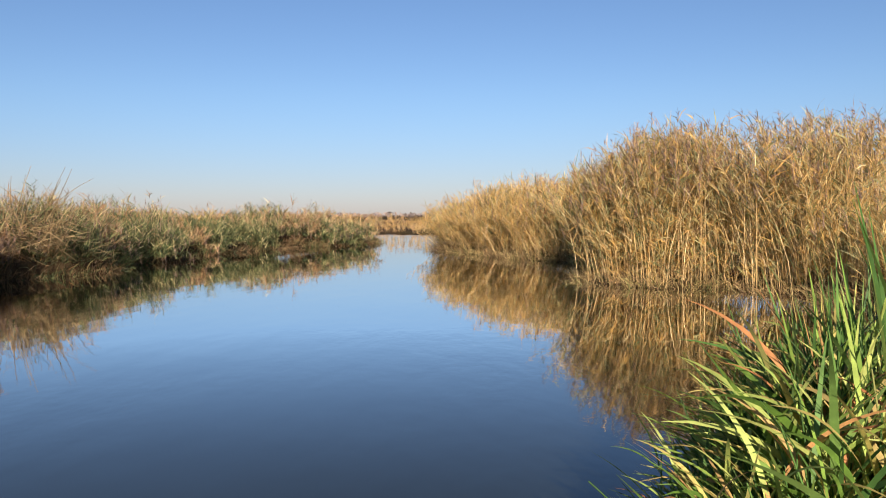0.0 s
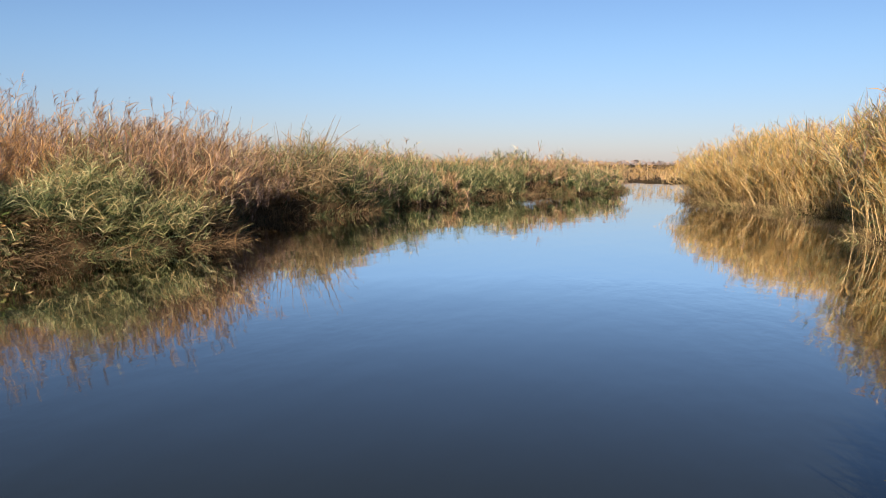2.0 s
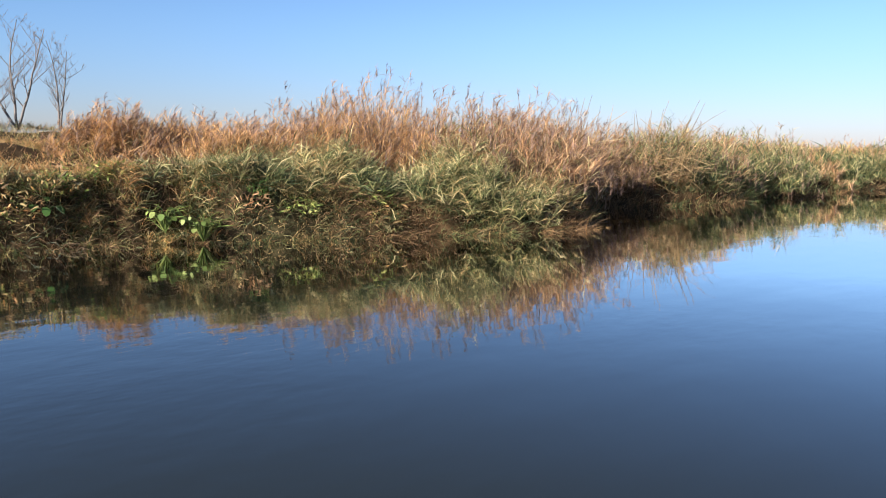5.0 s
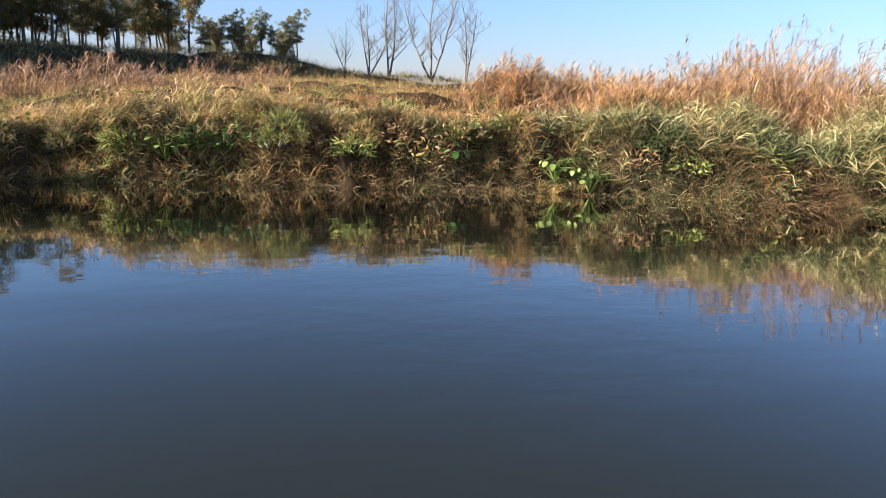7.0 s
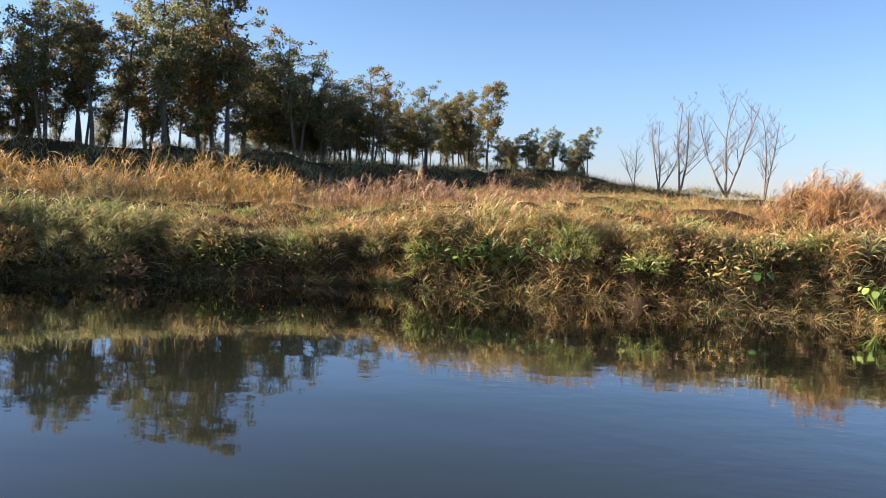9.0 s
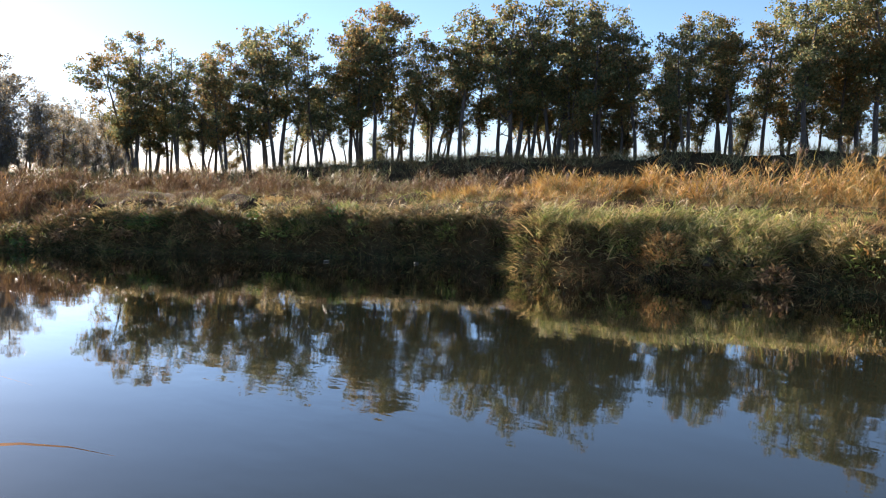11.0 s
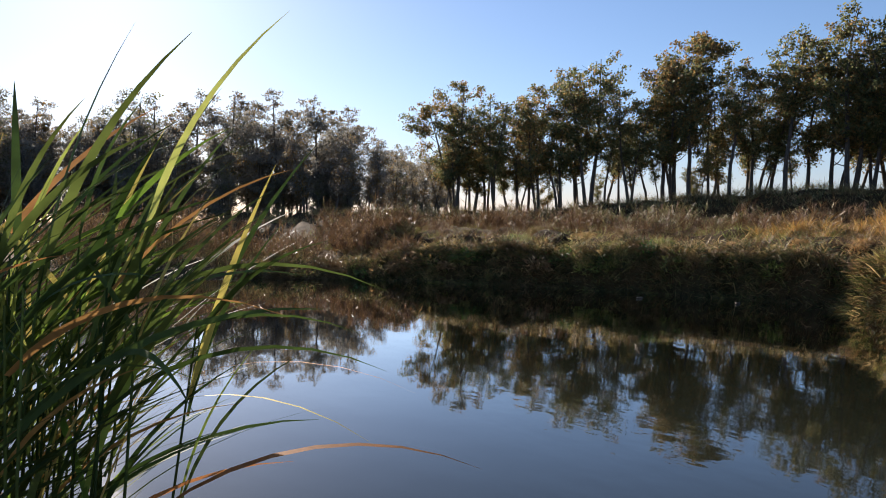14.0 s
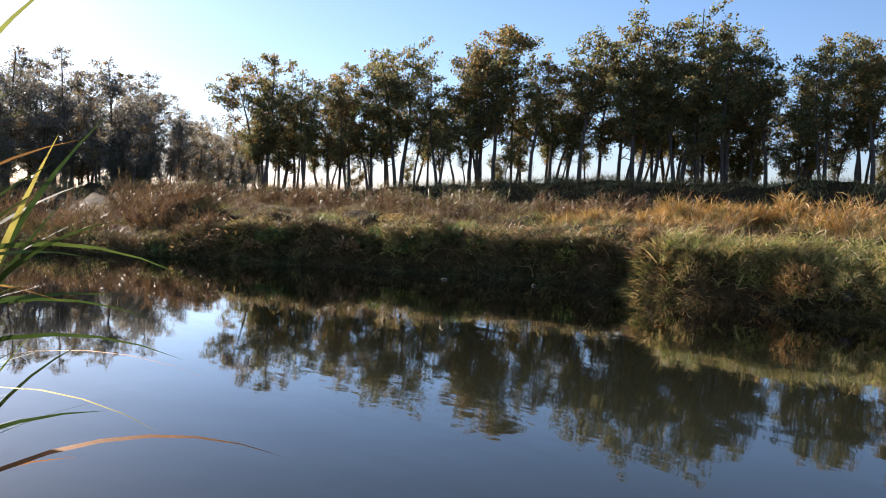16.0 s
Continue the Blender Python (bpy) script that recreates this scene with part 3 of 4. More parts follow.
reed_bed("short tawny reeds filling in below the plumes", [(-14.6, 6.6), (-12.8, 9.2), (-11.4, 11.6), (-10.8, 13.6)], 1700, 2.2, [(0, 0.6), (0.3, 0.95), (1, 1.25)], [(OLIVE, 0.25), (RUST, 0.45), (ORANGE, 0.3)], leaves=18, plumes=0.3, lean=0.16, leaf_wide=0.0125, leaf_len=0.24, rough=0.35, comb=0.2, bush=0.5, stem_mat=RUST)
# weeds of the field and the southern bank
reed_bed("golden tall grass in the field", [(-16.5, -17.5), (-18.6, -12.5), (-20.2, -8.0), (-20.8, -4.6)], 1500, 3.5, [(0, 0.3), (0.3, 0.85), (0.6, 1.45), (0.9, 1.2), (1, 0.7)], [(OLIVE, 0.35), (ORANGE, 0.15), (GOLD, 0.5)], leaves=14, plumes=0.35, lean=0.18, leaf_wide=0.022, rough=0.7, comb=0.2, leaf_len=0.38, bush=0.6)
reed_bed("rusty dry sorrel stalks in the field", [(-19.5, -4.2), (-20.5, 0.5), (-20.5, 3.0)], 800, 4.0, [(0, 0.7), (0.5, 0.85), (1, 0.5)], [(RUST, 1.0)], leaves=10, plumes=1.0, stem_mat=RUST, rough=0.6, leaf_wide=0.016, leaf_len=0.26, gaps=0.3)
# mostly WITHERED: the unlit side facing the camera is put into the brown
reed_bed("brown reeds below the trees, backlit darkness put into their colour", [(-6.5, -31), (-11.5, -27.5), (-15, -23), (-18, -17)], 2000, 5.0, [(0, 1.1), (1, 0.9)], [(WITHERED, 0.85), (OLIVE, 0.15)], leaves=12, plumes=0.25, stem_mat=WITHERED, lean=0.16, leaf_wide=0.019, rough=0.5, comb=0.2, leaf_len=0.32, bush=0.55)
# the bank's shadow is put into these shrubs by their dark leaf tones
reed_bed("weedy shrubs along the shaded bank, shade put into dark tones", bank((-7.5, -22), (5, -40)), 1900, 4.0, [(0, 1.9), (0.45, 1.9), (0.75, 1.5), (1, 0.8)], [(OLIVE, 0.4), (WITHERED, 0.6)], leaves=14, plumes=0.5, lean=0.16, leaf_wide=0.024, rough=0.4, comb=0.2, leaf_len=0.34, bush=0.7)
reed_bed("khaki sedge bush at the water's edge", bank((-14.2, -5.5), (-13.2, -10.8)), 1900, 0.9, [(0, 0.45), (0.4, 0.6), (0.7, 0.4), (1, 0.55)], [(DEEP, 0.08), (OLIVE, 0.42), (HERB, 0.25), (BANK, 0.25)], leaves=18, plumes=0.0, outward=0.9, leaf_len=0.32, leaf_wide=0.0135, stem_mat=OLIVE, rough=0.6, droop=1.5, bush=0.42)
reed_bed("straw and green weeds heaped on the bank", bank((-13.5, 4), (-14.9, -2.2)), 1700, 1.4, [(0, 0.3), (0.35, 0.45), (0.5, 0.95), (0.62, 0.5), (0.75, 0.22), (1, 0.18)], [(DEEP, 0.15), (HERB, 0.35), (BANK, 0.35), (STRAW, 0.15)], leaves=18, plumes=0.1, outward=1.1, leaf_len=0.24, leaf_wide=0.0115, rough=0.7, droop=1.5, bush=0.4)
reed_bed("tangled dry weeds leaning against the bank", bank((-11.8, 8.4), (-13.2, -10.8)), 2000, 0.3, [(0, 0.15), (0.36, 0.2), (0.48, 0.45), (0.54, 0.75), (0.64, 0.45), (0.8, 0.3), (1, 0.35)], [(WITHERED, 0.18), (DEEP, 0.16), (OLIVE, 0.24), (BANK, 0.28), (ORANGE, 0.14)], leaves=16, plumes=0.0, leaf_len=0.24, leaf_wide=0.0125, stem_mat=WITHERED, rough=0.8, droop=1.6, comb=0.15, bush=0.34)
# shade of the north-facing bank, put in as dark weed colours
reed_bed("tangled weeds on the shaded bank, shade put into dark colours", bank((-13.2, -10.8), (-3.5, -25)), 1200, 0.3, [(0, 0.45), (0.3, 0.35), (0.6, 0.5), (1, 0.5)], [(WITHERED, 0.52), (DEEP, 0.28), (BANK, 0.2)], leaves=14, plumes=0.0, leaf_len=0.26, leaf_wide=0.014, stem_mat=WITHERED, rough=0.8, droop=1.6, comb=0.15, bush=0.4)

# turf and dry grass
def field_spots(count, x0, x1, y0, y1, near):
    spots = []
    while len(spots) < count:
        x, y = rng.uniform(x0, x1, 6000), rng.uniform(y0, y1, 6000)
        d, _ = to_line(x, y, SHORE, True)
        ok = ~inside(x, y, SHORE) & (d > 0.7) & (rng.uniform(0, 1, 6000) < np.clip(near / np.hypot(x, y), 0, 1) * np.clip(0.8 + 1.2 * waves(x, y, 1.7, 44) + 0.6 * waves(x, y, 5.0, 45), 0.45, 1))
        spots += list(zip(x[ok], y[ok]))
    return np.array(spots[:count])


SPOTS = np.concatenate([field_spots(16500, -36, -3, -36, 22, 14), field_spots(1300, -6, 9, -46, -30, 40)])
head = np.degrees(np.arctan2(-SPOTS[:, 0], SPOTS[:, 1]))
# past this heading the backlit sides of the weeds are put into darker colour
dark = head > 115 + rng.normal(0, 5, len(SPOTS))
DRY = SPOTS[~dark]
sward("dark_weeds", "brown withered weeds by the trees, backlit darkness put into their colour", SPOTS[dark], [(WITHERED, 0.88), (HERB, 0.12)], 17, 0.34, 0.019, scatter=0.16, steps=1)
sward("dry_grass", "dry orange and green field grass", DRY, [(HERB, 0.2), (BANK, 0.12), (ORANGE, 0.44), (RUST, 0.24)], 17, 0.26, 0.019, scatter=0.17, steps=1)
DIKE = field_spots(30000, -72, 26, -84, 36, 200)
DIKE = DIKE[to_line(DIKE[:, 0], DIKE[:, 1], RIDGE)[0] < 8.5][:8200]
sward("rough_grass", "rough olive and withered grass on the dike", DIKE, [(OLIVE, 0.4), (WITHERED, 0.25), (BANK, 0.35)], 13, 0.6, 0.05, scatter=0.3, steps=1)
sward("rough_grass", "thin dry grass of the outer field", field_spots(3500, -60, -22, -40, 30, 40), [(OLIVE, 0.3), (ORANGE, 0.4), (BANK, 0.3)], 11, 0.38, 0.03, scatter=0.35, steps=1)
sward("marsh_grass", "tawny marsh grass beyond the reeds", field_spots(6000, -90, 60, 12, 160, 60), [(RUST, 0.5), (ORANGE, 0.5)], 9, 0.5, 0.05, scatter=0.6, steps=1)
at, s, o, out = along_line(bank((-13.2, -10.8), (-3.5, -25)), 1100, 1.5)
# dark blades put in the bank's shade, paler ones its lit brim
sward("shaded_bank_grass", "withered grass on the shaded bank, shade put into its dark blades", at, [(WITHERED, 0.34), (BANK, 0.42), (HERB, 0.24)], 24, 0.26, 0.012, tilt=0.7, droop=1.5, steps=2, outward=out)
at, s, o, out = along_line(bank((-10.6, 10.8), (-13.2, -10.8)), 1600, 1.4)
hold = waves(at[:, 0], at[:, 1], 1.3, 51) > -0.2
at = at - 0.05 * np.column_stack([np.cos(out), np.sin(out)])
sward("bank_grass", "long mixed grass hanging over the bank", at[hold], [(HERB, 0.35), (BANK, 0.3), (ORANGE, 0.15), (STRAW, 0.2)], 34, 0.21, 0.0095, tilt=0.5, droop=1.3, steps=2, outward=out[hold])


# nearly all dark blades: they put the overhang's shade into the bank face
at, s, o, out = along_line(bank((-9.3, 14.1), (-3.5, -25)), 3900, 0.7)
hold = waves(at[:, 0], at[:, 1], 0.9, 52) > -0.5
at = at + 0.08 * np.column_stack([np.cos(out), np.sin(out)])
sward("hanging_grass", "dead grass down the bank face, overhang shade put into dark blades", at[hold], [(WITHERED, 0.5), (DEEP, 0.44), (BANK, 0.06)], 26, 0.4, 0.011, tilt=0.7, droop=2.0, steps=2, outward=out[hold])
# the western stretch gets only dark blades, shade under its reeds put into colour
for first, last, count, mats in (((7.6, 12.5), (-0.6, 38.8), 420, [(BANK, 0.6), (WITHERED, 0.4)]), ((-4, 49), (-9.3, 14.1), 600, [(WITHERED, 0.6), (DEEP, 0.4)])):
    at, s, o, out = along_line(bank(first, last), count, 0.7)
    sward("bank_grass", "withered grass and stubble at the water's edge", at - 0.25 * np.column_stack([-np.cos(out), -np.sin(out)]), mats, 16, 0.45, 0.016, tilt=0.4, droop=1.5, steps=2, outward=out)


def tussock(seed, label, mats, blades=760):
    """A grassy hummock: a lump of soil with long grass hanging down round it."""
    r = np.random.default_rng(seed)
    ob = tagged(new("grass_tussock"), label, "grass tussock", "tussocks along the bank")
    i, j = np.meshgrid(np.arange(7), np.arange(12), indexing="ij")
    ang, up = j / 12 * 2 * np.pi, i / 6 * np.pi / 2
    rad = 0.14 * np.cos(up) * (1 + 0.15 * np.sin(3 * ang + seed))
    v = np.stack([rad * np.cos(ang), rad * np.sin(ang), -0.3 + 0.24 * np.sin(up)], -1).reshape(-1, 3)
    a, b = np.meshgrid(np.arange(6), np.arange(12), indexing="ij")
    k, q = a * 12 + b, a * 12 + (b + 1) % 12
    part("clod", quads_mesh("clod", v, np.stack([k, q, q + 12, k + 12], -1)), MUD, ob)
    way, up = r.uniform(0, 6.28, blades), np.arcsin(r.uniform(0.05, 1, blades))
    foot = np.stack([0.4 * np.cos(up) * np.cos(way), 0.4 * np.cos(up) * np.sin(way), -0.3 + 0.6 * np.sin(up)], -1)
    pick, run = r.uniform(0, 1, blades), 0.0
    for mat, share in mats:
        m = (pick >= run) & (pick < run + share)
        run += share
        n = int(m.sum())
        sv, sf = strips(foot[m], way[m] + r.normal(0, 1.0, n), np.abs(r.normal(0.45, 0.35, n)), r.uniform(0.4, 1.8, n), r.uniform(0.1, 0.36, n), r.uniform(0.009, 0.017, n), 2)
        tagged(part("grass", quads_mesh("grass", sv, sf), mat, ob), kind="stuff")
    return ob


TUFTS = [tussock(1, "tussock of straw-coloured grass on the bank", [(STRAW, 0.35), (BANK, 0.45), (HERB, 0.2)]),
         tussock(2, "tussock of olive and straw grass", [(OLIVE, 0.5), (BANK, 0.3), (HERB, 0.2)]),
         tussock(3, "tussock of orange dry grass", [(ORANGE, 0.7), (BANK, 0.3)]),
         tussock(4, "green grassy tussock on the bank edge", [(HERB, 0.75), (OLIVE, 0.25)]),
         tussock(5, "khaki grass tussock overhanging the bank", [(BANK, 0.9), (OLIVE, 0.1)]),
         # darker tussock whose colour holds the shade of the southern bank
         tussock(6, "withered tussock on the shaded bank, shade put into its colour", [(WITHERED, 0.7), (BANK, 0.3)])]
fresh = list(TUFTS)
p = np.array(bank((-13, 6.6), (-3.5, -25)), float)
run = np.concatenate([[0], np.cumsum(np.hypot(*np.diff(p, axis=0).T))])
for row, back in enumerate((0.16, 0.9, 1.9, 3.4, 5.2, 7.4)):
    for k, sdist in enumerate(np.arange(0.3, run[-1], (0.95, 1.1, 1.5, 1.9, 2.3, 2.8)[row])):
        sdist += rng.uniform(-0.3, 0.3)
        if rng.uniform() < (0.22, 0.15, 0.2, 0.2, 0.2, 0.2)[row]:
            continue
        i = int(np.clip(np.searchsorted(run, sdist) - 1, 0, len(p) - 2))
        dx, dy = (p[i + 1] - p[i]) / (run[i + 1] - run[i])
        o = back + rng.uniform(-0.2, 0.3)
        x, y = p[i] + (p[i + 1] - p[i]) * (sdist - run[i]) / (run[i + 1] - run[i]) + np.array([-dy, dx]) * o
        pick = int(rng.choice(5, p=[(0.2, 0.3, 0.02, 0.26, 0.22), (0.2, 0.15, 0.15, 0.3, 0.2), (0.1, 0.1, 0.4, 0.25, 0.15), (0.1, 0.0, 0.7, 0.05, 0.15), (0.1, 0.0, 0.75, 0.0, 0.15), (0.1, 0.1, 0.6, 0.0, 0.2)][row]))
        # on the shaded stretch some tussocks take the dark copy, shade as colour
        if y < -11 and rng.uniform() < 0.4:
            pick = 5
        z, ob = float(land(x, y)) - 0.05, TUFTS[pick]
        if row == 0:
            z = float(land(*(np.array((x, y)) + np.array([-dy, dx]) * 0.35))) - 0.16
        if ob in fresh:
            fresh.remove(ob)
            place(ob, x, y, z, rng.uniform(0, 6.28), rng.uniform(0.6, 1.0))
        else:
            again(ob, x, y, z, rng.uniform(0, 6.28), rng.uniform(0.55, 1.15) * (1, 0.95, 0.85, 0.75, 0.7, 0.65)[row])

# ---- trees ----
def grow(rnd, start, way, length, radius, level, pieces, ends, wander=0.16, rise=0.12, forks=(5, 4), spread=(0.5, 1.0), thin=0.25, low=0.32):
    """One limb and, from it, smaller ones."""
    n = 4 if level else 9
    pts, d, p = [start], Vector(way).normalized(), Vector(start)
    for k in range(n):
        d = (d + Vector((rnd.gauss(0, wander), rnd.gauss(0, wander), rnd.gauss(0, wander * 0.6) + rise))).normalized()
        p = p + d * (length / n)
        pts.append(tuple(p))
    rad = [radius * (1 - (1 - thin) * k / n) for k in range(n + 1)]
    pieces[min(level, 1)].append(tube(pts, rad, 6 if level == 0 else 3))
    if level >= len(forks):
        ends.append(pts[-1])
        ends.append(pts[-2])
        return
    for k in range(forks[level]):
        f = low + (0.98 - low) * (k + rnd.uniform(0.1, 0.9)) / forks[level]
        i = min(int(f * n), n - 1)
        turn, out = rnd.uniform(0, 6.283), rnd.uniform(*spread)
        side = Vector((math.cos(turn) * math.sin(out), math.sin(turn) * math.sin(out), math.cos(out)))
        grow(rnd, pts[i], side, length * rnd.uniform(0.26, 0.48) * (1.15 - 0.5 * f), max(rad[i] * 0.6, 0.012), level + 1, pieces, ends, wander, rise, forks, spread, thin, 0.35)
    ends.append(pts[-1])


def leafy_tree(seed, name, label, mats, stems=2, leaves=5600, bare_to=0.24, wide=2.1, peak=0.55):
    """A tree about ten metres tall: a straight trunk, rising limbs, and leaves gathered in lumps along them with gaps between."""
    rnd, r = random.Random(seed), np.random.default_rng(seed)
    tree = tagged(new(name), label, "tree", "trees on the dike")
    wood, lumps = [], []
    for k in range(stems):
        turn, lean = rnd.uniform(0, 6.28), 0.02 + 0.11 * k
        tall = rnd.uniform(8.8, 9.5) * (1 - 0.14 * k)
        p, d, n = Vector((math.cos(turn) * 0.3 * k, math.sin(turn) * 0.3 * k, -0.3)), Vector((math.cos(turn) * lean, math.sin(turn) * lean, 1)), 12
        pts = [p.copy()]
        for j in range(n):
            d = (d + Vector((rnd.gauss(0, 0.05), rnd.gauss(0, 0.05), 0.05))).normalized()
            p = p + d * ((tall + 0.3) / n)
            pts.append(p.copy())
        thick = 0.15 - 0.025 * k
        wood.append(tube(pts, [thick * (1 - 0.85 * j / n) for j in range(n + 1)], 6))
        for j in range(int(26 / (1 + 0.35 * (stems - 1)))):
            f = bare_to - 0.06 + (1.03 - bare_to) * (j + rnd.uniform(0, 1)) / (26 / (1 + 0.35 * (stems - 1)))
            f = min(f, 0.99)
            at = pts[min(int(f * n), n - 1)].lerp(pts[min(int(f * n) + 1, n)], f * n % 1)
            g = (f - bare_to) / (1 - bare_to)
            shape = max(0.16, (g / peak if g < peak else (1 - g) / (1 - peak)) ** 0.6 if 0 < g < 1 else 0.2)
            reach = wide * max(shape, 0.35 if g < peak else 0.16) * rnd.uniform(0.55, 1.15)
            turn, up = rnd.uniform(0, 6.28), rnd.uniform(0.25, 0.95)
            way = Vector((math.cos(turn), math.sin(turn), up)).normalized()
            bow = at + way * reach * 0.55 + Vector((0, 0, -0.05))
            tip = at + way * reach + Vector((0, 0, rnd.uniform(0.0, 0.25)))
            wood.append(tube([at, bow, tip], [thick * 0.38 * (1.15 - f), thick * 0.26 * (1.15 - f), 0.008], 3))
            if f < bare_to:
                continue
            for q in range(4):
                c = at.lerp(tip, (0.35, 0.6, 0.85, 1.05)[q]) + Vector((rnd.gauss(0, 0.22), rnd.gauss(0, 0.22), rnd.gauss(0, 0.18)))
                wood.append(tube([bow, c], [0.014, 0.006], 3))
                lumps.append((*c, rnd.uniform(0.34, 0.76) * (1 - 0.4 * f)))
    part("trunk", quads_mesh("trunk", *join_quads(wood)), BARK, tree)
    e = np.array(lumps)
    heavy = e[:, 3] ** 1.7
    own = r.choice(len(e), leaves, p=heavy / heavy.sum())
    ray = r.normal(0, 1, (leaves, 3))
    ray /= np.linalg.norm(ray, axis=1, keepdims=True)
    cent = e[own, :3] + ray * (e[own, 3] * r.uniform(0.1, 1.25, leaves) ** 0.8)[:, None] * (1.15, 1.15, 0.72)
    a, b = r.normal(0, 1, (leaves, 3)), r.normal(0, 1, (leaves, 3))
    a /= np.linalg.norm(a, axis=1, keepdims=True)
    b = np.cross(a, b)
    b /= np.linalg.norm(b, axis=1, keepdims=True)
    size = r.uniform(0.045, 0.105, (leaves, 1))
    v = np.stack([cent - a * size, cent + b * size * 0.7, cent + a * size, cent - b * size * 0.7], 1)
    tint = r.uniform(0, 1, len(e))[own]
    share = np.where(r.uniform(0, 1, leaves) < 0.7, tint, r.uniform(0, 1, leaves))
    cut = 0.0
    for mat, f in mats:
        m = (share >= cut) & (share < cut + f)
        cut += f
        if m.any():
            tagged(part("crown", quads_mesh("crown", v[m], np.arange(int(m.sum()) * 4).reshape(-1, 4)), mat, tree), kind="stuff")
    return tree


def bare_tree(seed, label):
    rnd = random.Random(seed)
    tree = tagged(new("bare_tree"), label, "tree", "bare trees on the dike")
    wood, ends = ([], []), []
    for k in range(2 + seed % 2):
        turn = rnd.uniform(0, 6.28)
        lean = 0.05 + 0.24 * k
        grow(rnd, (0, 0, -0.3), (math.cos(turn) * lean, math.sin(turn) * lean, 1), rnd.uniform(7.5, 8.2) - 0.6 * k, 0.1, 0, wood, ends, 0.08, 0.06, (13, 5, 3), (0.5, 1.1), 0.22, 0.26)
    part("trunk", quads_mesh("trunk", *join_quads(wood[0])), GREYWOOD, tree)
    tagged(part("crown", quads_mesh("crown", *join_quads(wood[1])), GREYWOOD, tree), kind="stuff")
    return tree


TALL = [leafy_tree(11, "alder_tree", "tall dark alder with a gappy crown", [(CROWN, 0.8), (AUTUMN, 0.2)], 2, 9600, 0.33, 2.9),
        leafy_tree(12, "alder_tree", "slender alder with browning leaves", [(CROWN, 0.6), (AUTUMN, 0.4)], 1, 8200, 0.36, 2.7, 0.45),
        leafy_tree(13, "alder_tree", "many-stemmed alder, dark green", [(CROWN, 0.72), (AUTUMN, 0.28)], 3, 9900, 0.3, 2.8),
        leafy_tree(14, "oak_tree", "broad tree turning russet", [(AUTUMN, 0.55), (CROWN, 0.45)], 2, 9600, 0.3, 3.1, 0.42),
        leafy_tree(15, "alder_tree", "thin alder with an open crown", [(CROWN, 0.8), (AUTUMN, 0.2)], 1, 4000, 0.46, 1.7, 0.6),
        leafy_tree(16, "alder_tree", "tall alder with a narrow open crown", [(CROWN, 0.9), (AUTUMN, 0.1)], 2, 7000, 0.34, 2.4, 0.6)]
# trees of the far wood, with aerial haze put into their leaf colour
HAZED_TREES = [leafy_tree(17, "willow_tree", "tree of the far wood, haze put into its pale grey-green leaves", [(HAZED, 0.8), (AUTUMN, 0.2)], 2, 8400, 0.2, 3.1, 0.5),
        leafy_tree(18, "willow_tree", "rounded tree of the far wood, haze put into its grey-green leaves", [(HAZED, 0.65), (CROWN, 0.35)], 3, 8800, 0.18, 2.9, 0.5),
        leafy_tree(19, "willow_tree", "thin sapling at the edge of the wood, haze put into its pale leaves", [(HAZED, 0.7), (AUTUMN, 0.3)], 1, 3600, 0.3, 1.7, 0.55)]
for t in TALL + HAZED_TREES:
    place(t, 0, 0, -60)
# heading from the camera, distance, height of the top above the water
ROW = [
    (81.2, 61.0, 7.3),
    (83.6, 61.0, 7.4),
    (85.4, 61.0, 7.1),
    (88.4, 57.0, 10.0),
    (92.9, 52.2, 8.9),
    (96.7, 49.8, 9.5),
    (100.3, 48.2, 8.7),
    (102.2, 47.6, 10.8),
    (106.9, 45.2, 12.9),
    (110.9, 44.0, 12.5),
    (115.5, 44.2, 11.4),
    (118.3, 45.1, 10.9),
    (121.8, 46.1, 10.6),
    (124.4, 46.5, 12.1),
    (127.3, 47.0, 13.5),
    (130.6, 47.5, 13.1),
    (134.3, 48.1, 12.8),
    (137.8, 48.8, 11.1),
    (140.4, 49.5, 13.0),
    (144.5, 51.3, 10.3),
    (147.1, 52.5, 12.6),
    (150.8, 54.2, 10.9),
    (154.0, 54.8, 10.5),
    (156.8, 55.4, 11.4),
]
WOOD = [
    (185.3, 70.0, 7.9),
    (182.0, 72.0, 9.0),
    (178.6, 70.0, 10.6),
    (175.7, 72.0, 11.1),
    (173.1, 70.0, 11.2),
    (169.6, 71.0, 11.3),
    (166.5, 70.0, 11.0),
    (164.7, 72.0, 10.3),
    (162.4, 85.0, 9.2),
    (160.4, 88.0, 8.6),
    (188.0, 72.0, 11.0),
    (192.0, 74.0, 12.0),
    (196.0, 73.0, 11.0),
]
used = set()


def stand(az, dist, top, kinds, first=None):
    x, y = -math.sin(math.radians(az)) * dist, math.cos(math.radians(az)) * dist
    z = float(land(x, y))
    k = int(rng.integers(0, len(kinds))) if first is None else first
    ob = kinds[k]
    size = (top - z) / 9.2
    if id(ob) in used:
        return again(ob, x, y, z, rng.uniform(0, 6.28), size)
    used.add(id(ob))
    return place(ob, x, y, z, rng.uniform(0, 6.28), size)


